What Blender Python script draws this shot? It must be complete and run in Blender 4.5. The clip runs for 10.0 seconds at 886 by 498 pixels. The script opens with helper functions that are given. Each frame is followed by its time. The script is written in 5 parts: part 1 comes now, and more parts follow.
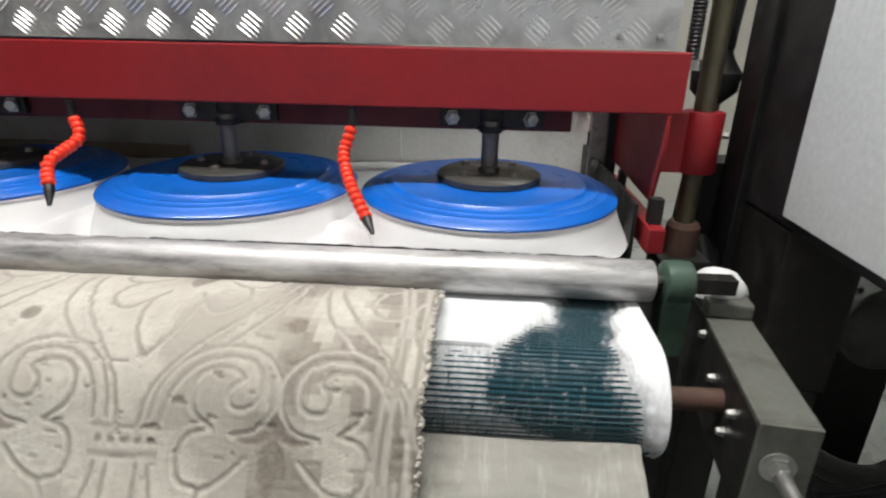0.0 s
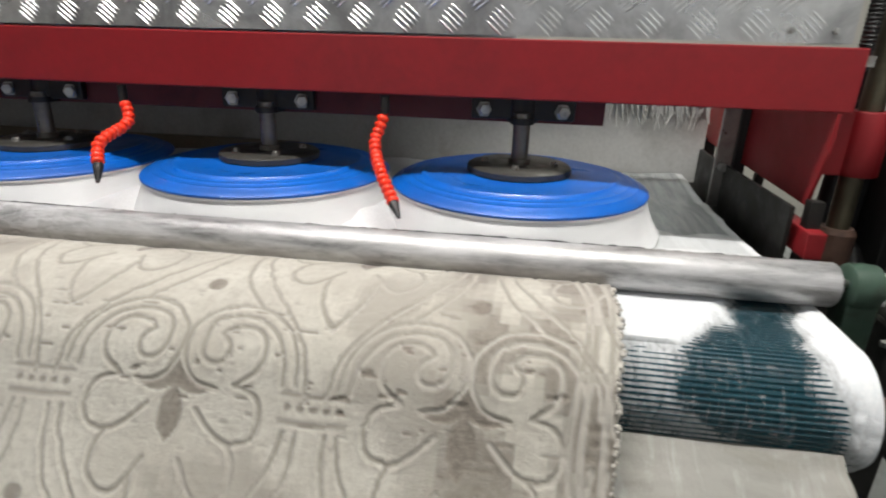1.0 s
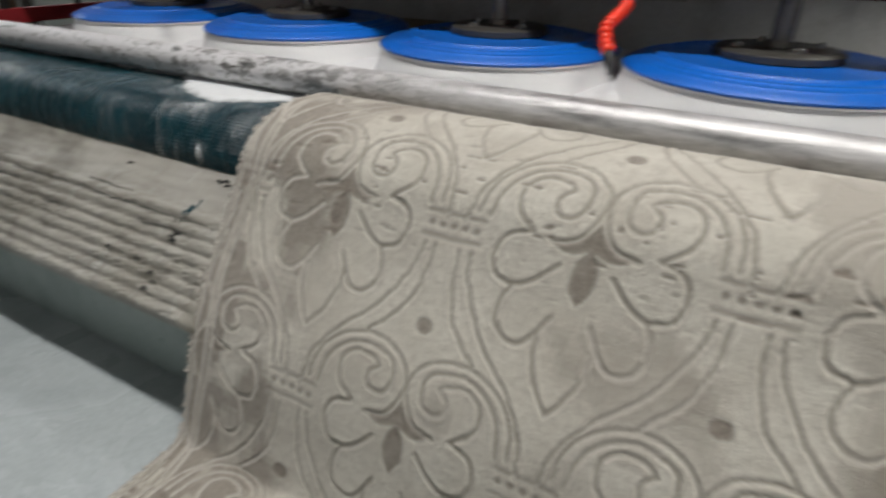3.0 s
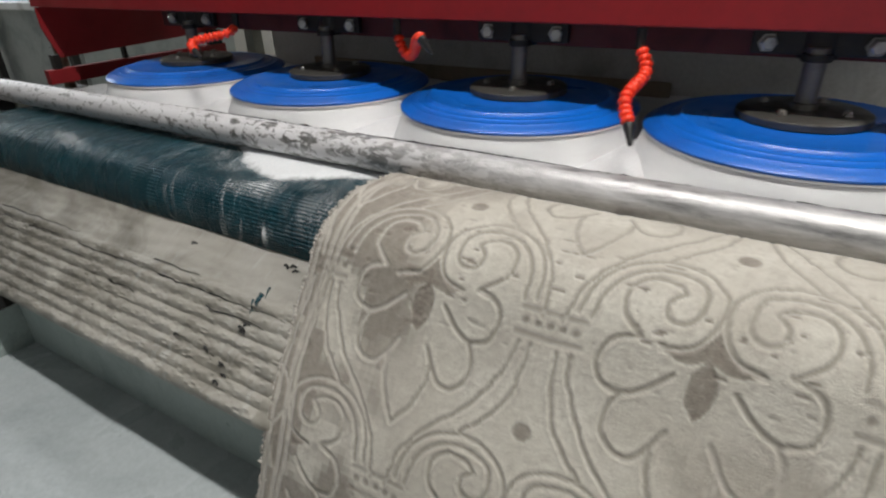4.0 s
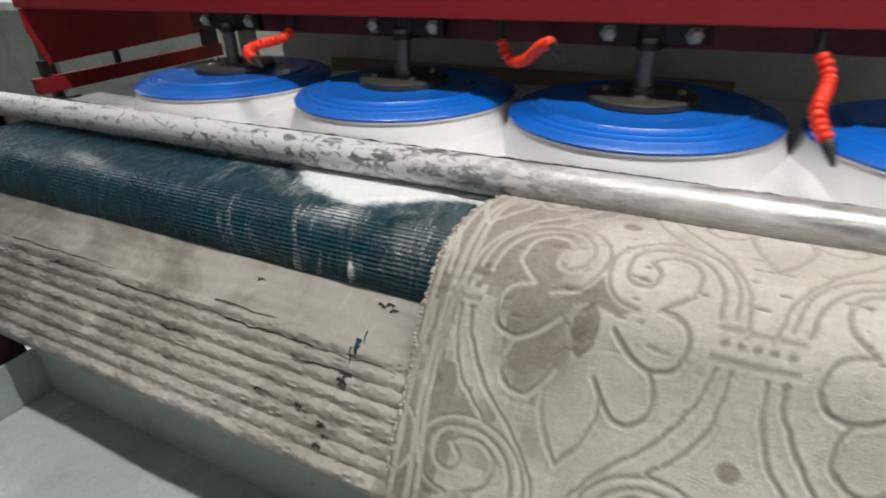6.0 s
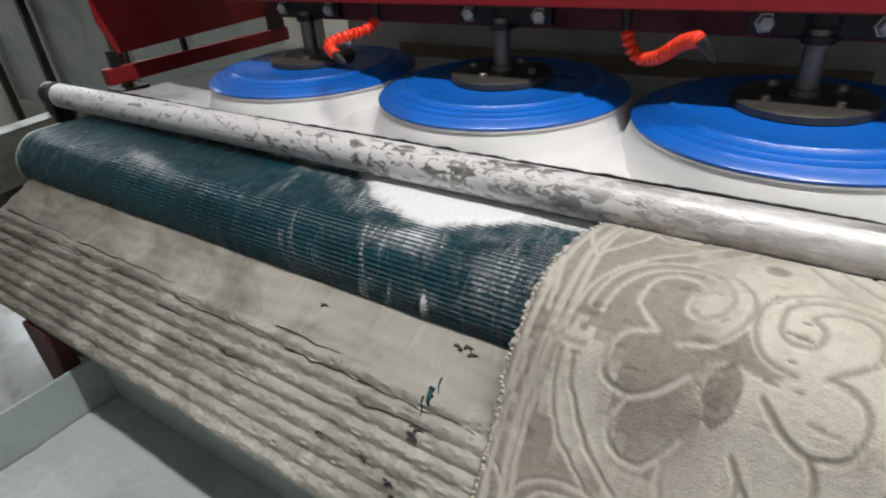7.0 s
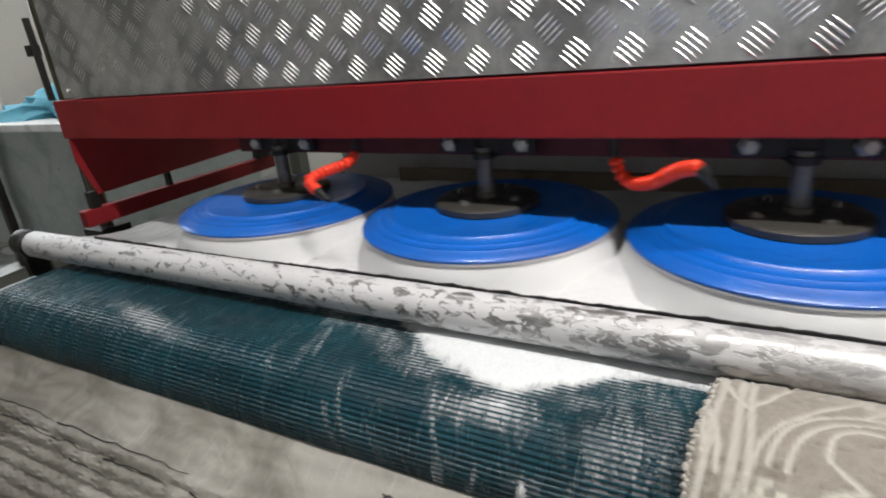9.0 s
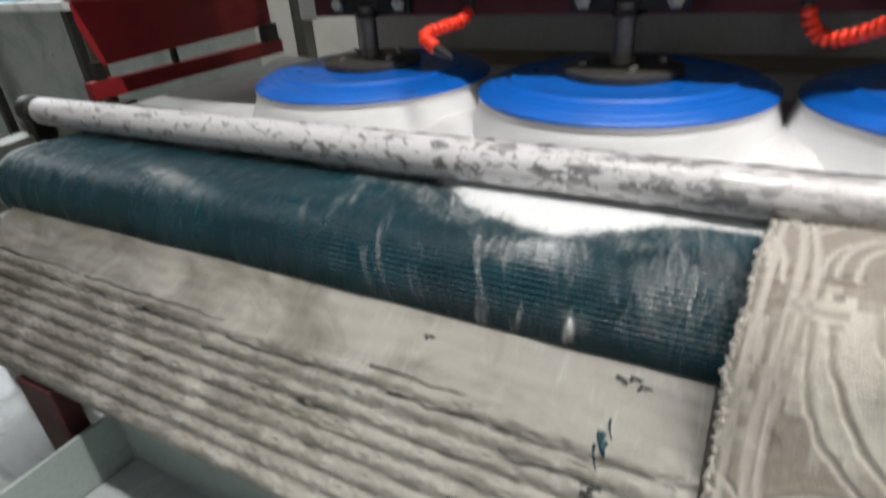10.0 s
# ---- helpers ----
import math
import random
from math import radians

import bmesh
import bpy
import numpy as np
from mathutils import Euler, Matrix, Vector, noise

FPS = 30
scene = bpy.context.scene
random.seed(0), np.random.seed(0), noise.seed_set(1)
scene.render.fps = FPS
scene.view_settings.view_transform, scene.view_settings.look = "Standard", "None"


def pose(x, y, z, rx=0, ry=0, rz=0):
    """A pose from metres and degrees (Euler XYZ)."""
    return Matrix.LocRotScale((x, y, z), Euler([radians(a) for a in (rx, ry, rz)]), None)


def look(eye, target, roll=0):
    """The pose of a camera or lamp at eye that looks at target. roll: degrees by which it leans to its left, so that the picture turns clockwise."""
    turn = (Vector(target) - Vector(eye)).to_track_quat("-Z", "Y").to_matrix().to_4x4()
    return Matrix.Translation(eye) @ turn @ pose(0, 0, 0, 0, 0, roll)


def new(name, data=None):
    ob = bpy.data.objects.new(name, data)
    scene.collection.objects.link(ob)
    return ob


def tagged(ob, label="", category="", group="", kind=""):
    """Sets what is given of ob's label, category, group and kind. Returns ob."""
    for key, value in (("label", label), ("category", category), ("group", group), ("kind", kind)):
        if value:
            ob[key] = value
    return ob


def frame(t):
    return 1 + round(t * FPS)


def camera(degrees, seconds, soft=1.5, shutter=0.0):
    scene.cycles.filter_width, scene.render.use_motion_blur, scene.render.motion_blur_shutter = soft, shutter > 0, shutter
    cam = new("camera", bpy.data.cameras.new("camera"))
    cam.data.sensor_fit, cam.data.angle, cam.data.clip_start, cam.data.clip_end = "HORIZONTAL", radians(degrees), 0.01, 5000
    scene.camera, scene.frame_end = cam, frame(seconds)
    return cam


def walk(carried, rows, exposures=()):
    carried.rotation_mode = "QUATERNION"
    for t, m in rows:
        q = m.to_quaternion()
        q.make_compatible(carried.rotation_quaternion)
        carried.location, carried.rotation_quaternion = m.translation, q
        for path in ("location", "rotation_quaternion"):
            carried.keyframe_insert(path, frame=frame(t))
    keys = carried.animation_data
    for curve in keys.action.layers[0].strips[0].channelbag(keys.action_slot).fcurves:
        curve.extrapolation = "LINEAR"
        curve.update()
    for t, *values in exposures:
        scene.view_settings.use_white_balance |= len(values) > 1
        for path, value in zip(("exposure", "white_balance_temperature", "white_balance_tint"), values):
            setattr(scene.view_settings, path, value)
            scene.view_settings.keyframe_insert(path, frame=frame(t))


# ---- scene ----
cam = camera(76.8, 10.0, soft=2.0, shutter=0.4)
PATH = [
    (0, (-0.014, -1.153, 1.171), (-0.072, -0.224, 0.805), 1.1),
    (0.5, (-0.089, -1.167, 1.131), (-0.184, -0.238, 0.774), 1.6),
    (1, (-0.205, -1.172, 1.132), (-0.336, -0.244, 0.784), 1.6),
    (1.5, (-0.285, -1.198, 1.145), (-0.471, -0.276, 0.806), 1.5),
    (2, (-0.386, -1.194, 1.137), (-0.650, -0.294, 0.790), 2.6),
    (2.5, (-0.439, -1.217, 1.115), (-0.736, -0.352, 0.711), 2.7),
    (3, (-0.502, -1.220, 1.053), (-0.924, -0.451, 0.573), 0.9),
    (3.2, (-0.515, -1.212, 1.070), (-1.001, -0.487, 0.581), -0.1),
    (4.5, (-0.735, -1.175, 1.178), (-1.182, -0.402, 0.728), -2.8),
    (5, (-0.835, -1.201, 1.183), (-1.269, -0.424, 0.727), -2.7),
    (5.5, (-0.861, -1.202, 1.165), (-1.276, -0.415, 0.708), -2.5),
    (6, (-0.905, -1.187, 1.164), (-1.312, -0.407, 0.688), -1.9),
    (6.2, (-0.941, -1.170, 1.171), (-1.367, -0.405, 0.687), -2.8),
    (7.3, (-1.014, -1.047, 1.181), (-1.507, -0.350, 0.660), -4.0),
    (7.5, (-1.018, -1.036, 1.171), (-1.501, -0.339, 0.641), -3.7),
    (8, (-1.055, -1.001, 1.187), (-1.473, -0.239, 0.692), -3.7),
    (8.5, (-1.143, -1.007, 1.221), (-1.544, -0.200, 0.786), -3.6),
    (9, (-1.220, -1.032, 1.216), (-1.675, -0.216, 0.861), -5.4),
    (9.5, (-1.259, -1.062, 1.175), (-1.732, -0.254, 0.825), -2.5),
    (10, (-1.278, -1.085, 1.108), (-1.709, -0.320, 0.630), -4.0),
]
# the phone's automatic exposure: seconds, stops
EXPOSURE = [(0, 0.12), (1, 0.05), (2, -0.24), (2.5, -0.34), (3, -0.38), (4.5, -0.24), (5.5, -0.18), (6.2, -0.1), (7.5, -0.18), (8, -0.24), (9, 0.02), (9.5, 0.12), (10, 0.08)]
walk(cam, [(t, look(eye, target, roll)) for t, eye, target, roll in PATH], EXPOSURE)
# Sideways place of the brush carriage along the machine: seconds, metres.
HEAD = [(0, 0.007), (0.5, -0.032), (1, -0.215), (1.5, -0.428), (2, -0.365), (2.5, -0.114), (3, 0.062), (3.2, 0.088), (3.6, 0.082), (3.9, 0.0), (4.2, -0.125), (4.5, -0.22), (5, -0.315), (5.5, -0.192), (6, 0.037), (6.2, 0.104), (6.5, 0.135), (6.8, 0.118), (7.05, 0.07), (7.3, 0.015), (7.5, -0.084), (8, -0.309), (8.5, -0.279), (9, -0.029), (9.5, 0.149), (10, 0.163)]

# ---- light ----
world = bpy.data.worlds.new("world")
scene.world = world
world.use_nodes = True
world.node_tree.nodes["Background"].inputs[0].default_value = (0.75, 0.85, 1.0, 1)
world.node_tree.nodes["Background"].inputs[1].default_value = 0.15


def lamp(name, eye, target, sx, sy, power, color):
    d = bpy.data.lights.new(name, "AREA")
    d.shape, d.size, d.size_y, d.energy, d.color = "RECTANGLE", sx, sy, power, color
    ob = new(name, d)
    ob.matrix_world = look(eye, target)
    return ob


# the last two are added fills, for the near bed's rear and the far wall
TUBES_AND_FILLS = [(-3.0, -0.7, 3, (0.98, 0.97, 1.0)), (-1.3, -0.7, 40, (1.0, 0.97, 0.96)), (-0.1, -0.7, 62, (1.0, 0.975, 0.92)), (0.55, 1.3, 34, (0.97, 1.0, 0.96)), (-4.7, 1.0, 34, (0.97, 0.98, 1.0))]
for lx, ly, power, tint in TUBES_AND_FILLS:
    lamp("tube_or_fill", (lx, ly, 3.36), (lx, ly, 0), 1.5, 0.10, power, tint)
# soft front fill added behind the camera, and daylight in the far end's window
lamp("front_fill", (-0.9, -4.1, 1.75), (-0.9, 0, 1.45), 4.2, 1.9, 7, (0.96, 0.97, 1.0))
lamp("window_daylight", (-6.1, 0.6, 1.8), (-3, 0.3, 0.9), 1.3, 1.5, 12, (0.85, 0.93, 1.0))


# ---- materials ----
def nodes_of(name):
    m = bpy.data.materials.new(name)
    m.use_nodes = True
    nt = m.node_tree
    return m, nt, nt.nodes["Principled BSDF"], nt.nodes.new("ShaderNodeTexCoord")


def link(nt, a, b):
    nt.links.new(a, b)


def noise_node(nt, co, scale, detail=4, rough=0.55, stretch=(1, 1, 1), distortion=0.0):
    mp = nt.nodes.new("ShaderNodeMapping")
    mp.inputs["Scale"].default_value = stretch
    n = nt.nodes.new("ShaderNodeTexNoise")
    n.inputs["Scale"].default_value, n.inputs["Detail"].default_value, n.inputs["Roughness"].default_value = scale, detail, rough
    n.inputs["Distortion"].default_value = distortion
    link(nt, co, mp.inputs[0])
    link(nt, mp.outputs[0], n.inputs["Vector"])
    return n.outputs["Fac"]


def ramp(nt, fac, lo, hi, a=(0, 0, 0, 1), b=(1, 1, 1, 1)):
    r = nt.nodes.new("ShaderNodeValToRGB")
    r.color_ramp.elements[0].position, r.color_ramp.elements[1].position = lo, hi
    r.color_ramp.elements[0].color, r.color_ramp.elements[1].color = a, b
    link(nt, fac, r.inputs[0])
    return r.outputs[0]


def mix(nt, fac, a, b):
    m = nt.nodes.new("ShaderNodeMix")
    m.data_type = "RGBA"
    for sock, v in ((m.inputs[0], fac), (m.inputs[6], a), (m.inputs[7], b)):
        if isinstance(v, (tuple, float, int)):
            sock.default_value = v
        else:
            link(nt, v, sock)
    return m.outputs[2]


def bump(nt, p, height, strength, dist=0.01):
    b = nt.nodes.new("ShaderNodeBump")
    b.inputs["Strength"].default_value, b.inputs["Distance"].default_value = strength, dist
    link(nt, height, b.inputs["Height"])
    link(nt, b.outputs[0], p.inputs["Normal"])
    return b


def rgb(c):
    return (*c, 1)


def mat(name, base, rough=0.5, metal=0.0, dirt=None, dirt_at=(0.5, 0.75), scale=6, fine=90, relief=0.15, stretch=(1, 1, 1), rough_var=0.15, coat=0.0):
    """A surface with stains at one scale, grain at another, and uneven gloss."""
    m, nt, p, tc = nodes_of(name)
    big = noise_node(nt, tc.outputs["Object"], scale, 5, 0.6, stretch, 0.4)
    small = noise_node(nt, tc.outputs["Object"], fine, 4, 0.6, stretch)
    dirt = dirt or tuple(v * 0.55 for v in base)
    col = mix(nt, ramp(nt, big, *dirt_at), rgb(base), rgb(dirt))
    grain = ramp(nt, small, 0.3, 0.7, rgb((0.86,) * 3), rgb((1.0,) * 3))
    mul = nt.nodes.new("ShaderNodeMix")
    mul.data_type, mul.blend_type = "RGBA", "MULTIPLY"
    mul.inputs[0].default_value = 1.0
    link(nt, col, mul.inputs[6])
    link(nt, grain, mul.inputs[7])
    link(nt, mul.outputs[2], p.inputs["Base Color"])
    p.inputs["Metallic"].default_value = metal
    p.inputs["Coat Weight"].default_value = coat
    p.inputs["Coat Roughness"].default_value = 0.08
    lo, hi = max(0.03, rough - rough_var), min(1, rough + rough_var)
    link(nt, ramp(nt, big, 0.3, 0.7, rgb((lo,) * 3), rgb((hi,) * 3)), p.inputs["Roughness"])
    bump(nt, p, small, relief, 0.002)
    return m


RED = mat("red_paint", (0.275, 0.006, 0.011), 0.55, dirt=(0.21, 0.006, 0.010), scale=3, fine=60, relief=0.05)
DARK = mat("oily_black_steel", (0.018, 0.017, 0.016), 0.5, 0.3, dirt=(0.045, 0.04, 0.033), scale=20)
STEEL = mat("worn_steel", (0.42, 0.41, 0.39), 0.35, 0.9, dirt=(0.2, 0.17, 0.14), scale=14)
FLANGE = mat("stained_cast_flange", (0.10, 0.095, 0.085), 0.42, 0.6, dirt=(0.05, 0.044, 0.038), scale=25)
ZINC = mat("zinc_bolt", (0.46, 0.46, 0.44), 0.42, 0.9, scale=40)
ALU = mat("aluminium_tread_plate", (0.60, 0.60, 0.595), 0.38, 0.75, dirt=(0.30, 0.30, 0.30), dirt_at=(0.44, 0.62), scale=6, fine=45, relief=0.2, rough_var=0.18)
ALU_BAR = mat("polished_tread_bar", (0.8, 0.8, 0.8), 0.33, 0.9, dirt=(0.6, 0.6, 0.6), scale=20, relief=0.05, rough_var=0.06)
BLUE = mat("wet_blue_plastic", (0.003, 0.135, 0.60), 0.36, dirt=(0.002, 0.10, 0.46), scale=10, fine=140, relief=0.12, rough_var=0.12, coat=0.3)
BRISTLE = mat("white_nylon_bristle", (0.85, 0.85, 0.85), 0.75, dirt=(0.77, 0.77, 0.78), scale=12, fine=240, relief=0.5, stretch=(1, 1, 0.05))
FOAM = mat("white_soap_foam", (0.74, 0.74, 0.745), 0.6, dirt=(0.64, 0.64, 0.655), scale=9, fine=260, relief=0.35)
ORANGE = mat("orange_hose_plastic", (0.92, 0.045, 0.012), 0.42, dirt=(0.78, 0.03, 0.010), scale=40, relief=0.03)
BLACK = mat("black_plastic", (0.009, 0.009, 0.010), 0.5, dirt=(0.02, 0.02, 0.02), scale=15)
GREEN = mat("green_bearing_paint", (0.045, 0.085, 0.06), 0.5, dirt=(0.03, 0.04, 0.03), scale=20, relief=0.3)
OLIVE = mat("greasy_olive_steel", (0.12, 0.105, 0.07), 0.4, 0.5, dirt=(0.06, 0.05, 0.035), scale=12)
CHANNEL = mat("grey_green_channel_steel", (0.15, 0.155, 0.135), 0.5, 0.3, dirt=(0.07, 0.066, 0.055), scale=9, relief=0.3)
CABINET = mat("pale_cabinet_enamel", (0.80, 0.83, 0.83), 0.4, dirt=(0.74, 0.78, 0.78), scale=2, relief=0.05)
GALV = mat("galvanised_sheet", (0.42, 0.46, 0.46), 0.42, 0.7, dirt=(0.3, 0.34, 0.34), scale=5, fine=30)
GUTTER = mat("wet_grey_gutter", (0.36, 0.42, 0.40), 0.4, 0.0, dirt=(0.26, 0.31, 0.30), scale=6)
WALL = mat("cream_plaster", (0.54, 0.52, 0.47), 0.85, dirt=(0.45, 0.43, 0.39), scale=2)
CEIL = mat("white_ceiling_paint", (0.6, 0.6, 0.58), 0.9, scale=1.5, dirt=(0.5, 0.5, 0.48))
BACKPLATE = mat("dull_grey_rear_cover", (0.60, 0.60, 0.58), 0.5, 0.1, dirt=(0.40, 0.39, 0.36), scale=5)
SUDS = mat("cloudy_soap_water", (0.44, 0.48, 0.49), 0.3, dirt=(0.33, 0.37, 0.38), scale=4, fine=90, relief=0.3)
WOODY = mat("brown_splash_board", (0.25, 0.2, 0.14), 0.7, dirt=(0.14, 0.11, 0.08), scale=6)
CLOTHBLUE = mat("blue_cloth", (0.09, 0.34, 0.45), 0.9, dirt=(0.06, 0.25, 0.36), scale=14, relief=0.5)
EDGE = mat("matted_cream_yarn", (0.55, 0.52, 0.47), 0.9, dirt=(0.36, 0.33, 0.29), scale=30, fine=300, relief=0.6)
MOTORGREY = mat("dusty_motor_paint", (0.075, 0.08, 0.07), 0.6, 0.2, dirt=(0.035, 0.035, 0.03), scale=14, relief=0.3)
RUST = mat("rusty_shaft", (0.10, 0.055, 0.04), 0.7, 0.3, dirt=(0.08, 0.05, 0.04), scale=30, relief=0.4)
WHITEPAINT = mat("white_worn_paint", (0.75, 0.76, 0.76), 0.5, dirt=(0.5, 0.5, 0.48), scale=10)


def roller_material():
    m, nt, p, tc = nodes_of("soapy_steel_roller")
    sep = nt.nodes.new("ShaderNodeSeparateXYZ")
    link(nt, tc.outputs["Object"], sep.inputs[0])
    # the roller's own axis is z in its mesh before it is laid along x
    n = noise_node(nt, tc.outputs["Object"], 1.0, 5, 0.62, (34, 70, 70), 0.8)
    mr = nt.nodes.new("ShaderNodeMapRange")
    mr.inputs[1].default_value, mr.inputs[2].default_value, mr.inputs[3].default_value, mr.inputs[4].default_value = -0.9, -1.9, -0.06, 0.045
    link(nt, sep.outputs[0], mr.inputs[0])
    add = nt.nodes.new("ShaderNodeMath")
    add.operation = "ADD"
    link(nt, n, add.inputs[0])
    link(nt, mr.outputs[0], add.inputs[1])
    spots = ramp(nt, add.outputs[0], 0.452, 0.495)
    # towards the near end the foam is wiped to a thin milky film
    film = ramp(nt, noise_node(nt, tc.outputs["Object"], 1.0, 5, 0.6, (5, 46, 46), 0.6), 0.34, 0.80)
    near = nt.nodes.new("ShaderNodeMapRange")
    near.inputs[1].default_value, near.inputs[2].default_value = -1.45, -0.85
    link(nt, sep.outputs[0], near.inputs[0])
    lather = mix(nt, near.outputs[0], spots, film)
    fine = noise_node(nt, tc.outputs["Object"], 1.0, 5, 0.65, (34, 120, 120), 0.4)
    metal = mix(nt, ramp(nt, fine, 0.3, 0.7), rgb((0.50, 0.495, 0.49)), rgb((0.22, 0.215, 0.21)))
    link(nt, mix(nt, lather, metal, rgb((0.66, 0.65, 0.66))), p.inputs["Base Color"])
    inv = nt.nodes.new("ShaderNodeMath")
    inv.operation, inv.inputs[0].default_value = "SUBTRACT", 0.78
    link(nt, lather, inv.inputs[1])
    inv.use_clamp = True
    link(nt, inv.outputs[0], p.inputs["Metallic"])
    link(nt, ramp(nt, lather, 0, 1, rgb((0.40,) * 3), rgb((0.55,) * 3)), p.inputs["Roughness"])
    bump(nt, p, lather, 0.5, 0.002)
    return m


def belt_material():
    m, nt, p, tc = nodes_of("wet_teal_ribbed_belt")
    streak = noise_node(nt, tc.outputs["Object"], 1.0, 6, 0.7, (34, 7, 7), 0.8)
    broad = noise_node(nt, tc.outputs["Object"], 1.0, 4, 0.6, (5, 7, 7), 0.5)
    speck = noise_node(nt, tc.outputs["Object"], 1.0, 5, 0.7, (190, 90, 90))
    sep = nt.nodes.new("ShaderNodeSeparateXYZ")
    link(nt, tc.outputs["Object"], sep.inputs[0])
    mr = nt.nodes.new("ShaderNodeMapRange")
    mr.inputs[1].default_value, mr.inputs[2].default_value, mr.inputs[3].default_value, mr.inputs[4].default_value = -2.2, -1.3, -0.26, 0.10
    link(nt, sep.outputs[0], mr.inputs[0])
    mul = nt.nodes.new("ShaderNodeMath")
    mul.operation = "MULTIPLY_ADD"
    link(nt, broad, mul.inputs[0])
    mul.inputs[1].default_value = 0.8
    link(nt, streak, mul.inputs[2])
    add = nt.nodes.new("ShaderNodeMath")
    add.operation = "ADD"
    link(nt, mul.outputs[0], add.inputs[0])
    link(nt, mr.outputs[0], add.inputs[1])
    lather = ramp(nt, add.outputs[0], 1.0, 1.44)
    lather2 = nt.nodes.new("ShaderNodeMath")
    lather2.operation = "MULTIPLY"
    link(nt, lather, lather2.inputs[0])
    link(nt, ramp(nt, speck, 0.34, 0.66), lather2.inputs[1])
    base = mix(nt, ramp(nt, broad, 0.35, 0.7), rgb((0.0035, 0.030, 0.042)), rgb((0.006, 0.056, 0.076)))
    link(nt, mix(nt, lather2.outputs[0], base, rgb((0.42, 0.55, 0.58))), p.inputs["Base Color"])
    link(nt, ramp(nt, streak, 0.3, 0.7, rgb((0.12,) * 3), rgb((0.36,) * 3)), p.inputs["Roughness"])
    bump(nt, p, speck, 0.9, 0.003)
    return m


def apron_material():
    m, nt, p, tc = nodes_of("dirty_wet_canvas")
    a = noise_node(nt, tc.outputs["Object"], 1.0, 6, 0.6, (7, 10, 10), 0.8)
    b = noise_node(nt, tc.outputs["Object"], 1.0, 6, 0.72, (130, 70, 70), 0.6)
    c = noise_node(nt, tc.outputs["Object"], 2.2, 5, 0.6)
    d = noise_node(nt, tc.outputs["Object"], 1.0, 5, 0.7, (48, 9, 9), 0.5)
    col = mix(nt, ramp(nt, a, 0.36, 0.70), rgb((0.38, 0.365, 0.325)), rgb((0.26, 0.245, 0.21)))
    col = mix(nt, ramp(nt, c, 0.42, 0.66), col, rgb((0.30, 0.29, 0.265)))
    col = mix(nt, ramp(nt, d, 0.54, 0.78), col, rgb((0.46, 0.46, 0.44)))
    col = mix(nt, ramp(nt, b, 0.62, 0.80), col, rgb((0.20, 0.18, 0.145)))
    # soiled, soaked blotches, thickened towards the far end to paint its weaker light
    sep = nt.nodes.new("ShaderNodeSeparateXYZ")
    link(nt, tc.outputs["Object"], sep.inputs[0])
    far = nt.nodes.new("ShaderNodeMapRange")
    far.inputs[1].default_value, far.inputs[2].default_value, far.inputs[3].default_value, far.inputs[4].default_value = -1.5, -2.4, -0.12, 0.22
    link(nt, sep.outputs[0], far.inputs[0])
    soil_and_shade = nt.nodes.new("ShaderNodeMath")
    soil_and_shade.operation = "ADD"
    link(nt, a, soil_and_shade.inputs[0])
    link(nt, far.outputs[0], soil_and_shade.inputs[1])
    col = mix(nt, ramp(nt, soil_and_shade.outputs[0], 0.42, 0.78), col, rgb((0.15, 0.14, 0.118)))
    link(nt, col, p.inputs["Base Color"])
    link(nt, ramp(nt, c, 0.35, 0.65, rgb((0.38,) * 3), rgb((0.65,) * 3)), p.inputs["Roughness"])
    bump(nt, p, b, 0.6, 0.003)
    return m


def rug_material():
    m, nt, p, tc = nodes_of("cream_wool_pile")
    at = nt.nodes.new("ShaderNodeAttribute")
    at.attribute_name = "line"
    at2 = nt.nodes.new("ShaderNodeAttribute")
    at2.attribute_name = "brown"
    weave = nt.nodes.new("ShaderNodeAttribute")
    weave.attribute_name = "weave"
    big = noise_node(nt, weave.outputs["Vector"], 7.0, 5, 0.6)
    fuzz = noise_node(nt, weave.outputs["Vector"], 420.0, 3, 0.7)
    tuft = noise_node(nt, weave.outputs["Vector"], 75.0, 4, 0.7)
    cream = mix(nt, ramp(nt, big, 0.38, 0.66), rgb((0.60, 0.575, 0.51)), rgb((0.49, 0.462, 0.40)))
    cream = mix(nt, ramp(nt, tuft, 0.45, 0.72), cream, rgb((0.45, 0.42, 0.365)))
    brown = mix(nt, ramp(nt, tuft, 0.3, 0.7), rgb((0.17, 0.145, 0.12)), rgb((0.30, 0.265, 0.225)))
    col = mix(nt, at2.outputs["Fac"], cream, brown)
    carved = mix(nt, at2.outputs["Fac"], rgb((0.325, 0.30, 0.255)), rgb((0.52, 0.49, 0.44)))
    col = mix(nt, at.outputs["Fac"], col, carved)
    link(nt, col, p.inputs["Base Color"])
    p.inputs["Roughness"].default_value = 0.9
    p.inputs["Sheen Weight"].default_value = 0.25
    add = nt.nodes.new("ShaderNodeMath")
    add.operation = "ADD"
    link(nt, fuzz, add.inputs[0])
    link(nt, tuft, add.inputs[1])
    bump(nt, p, add.outputs[0], 0.55, 0.003)
    return m


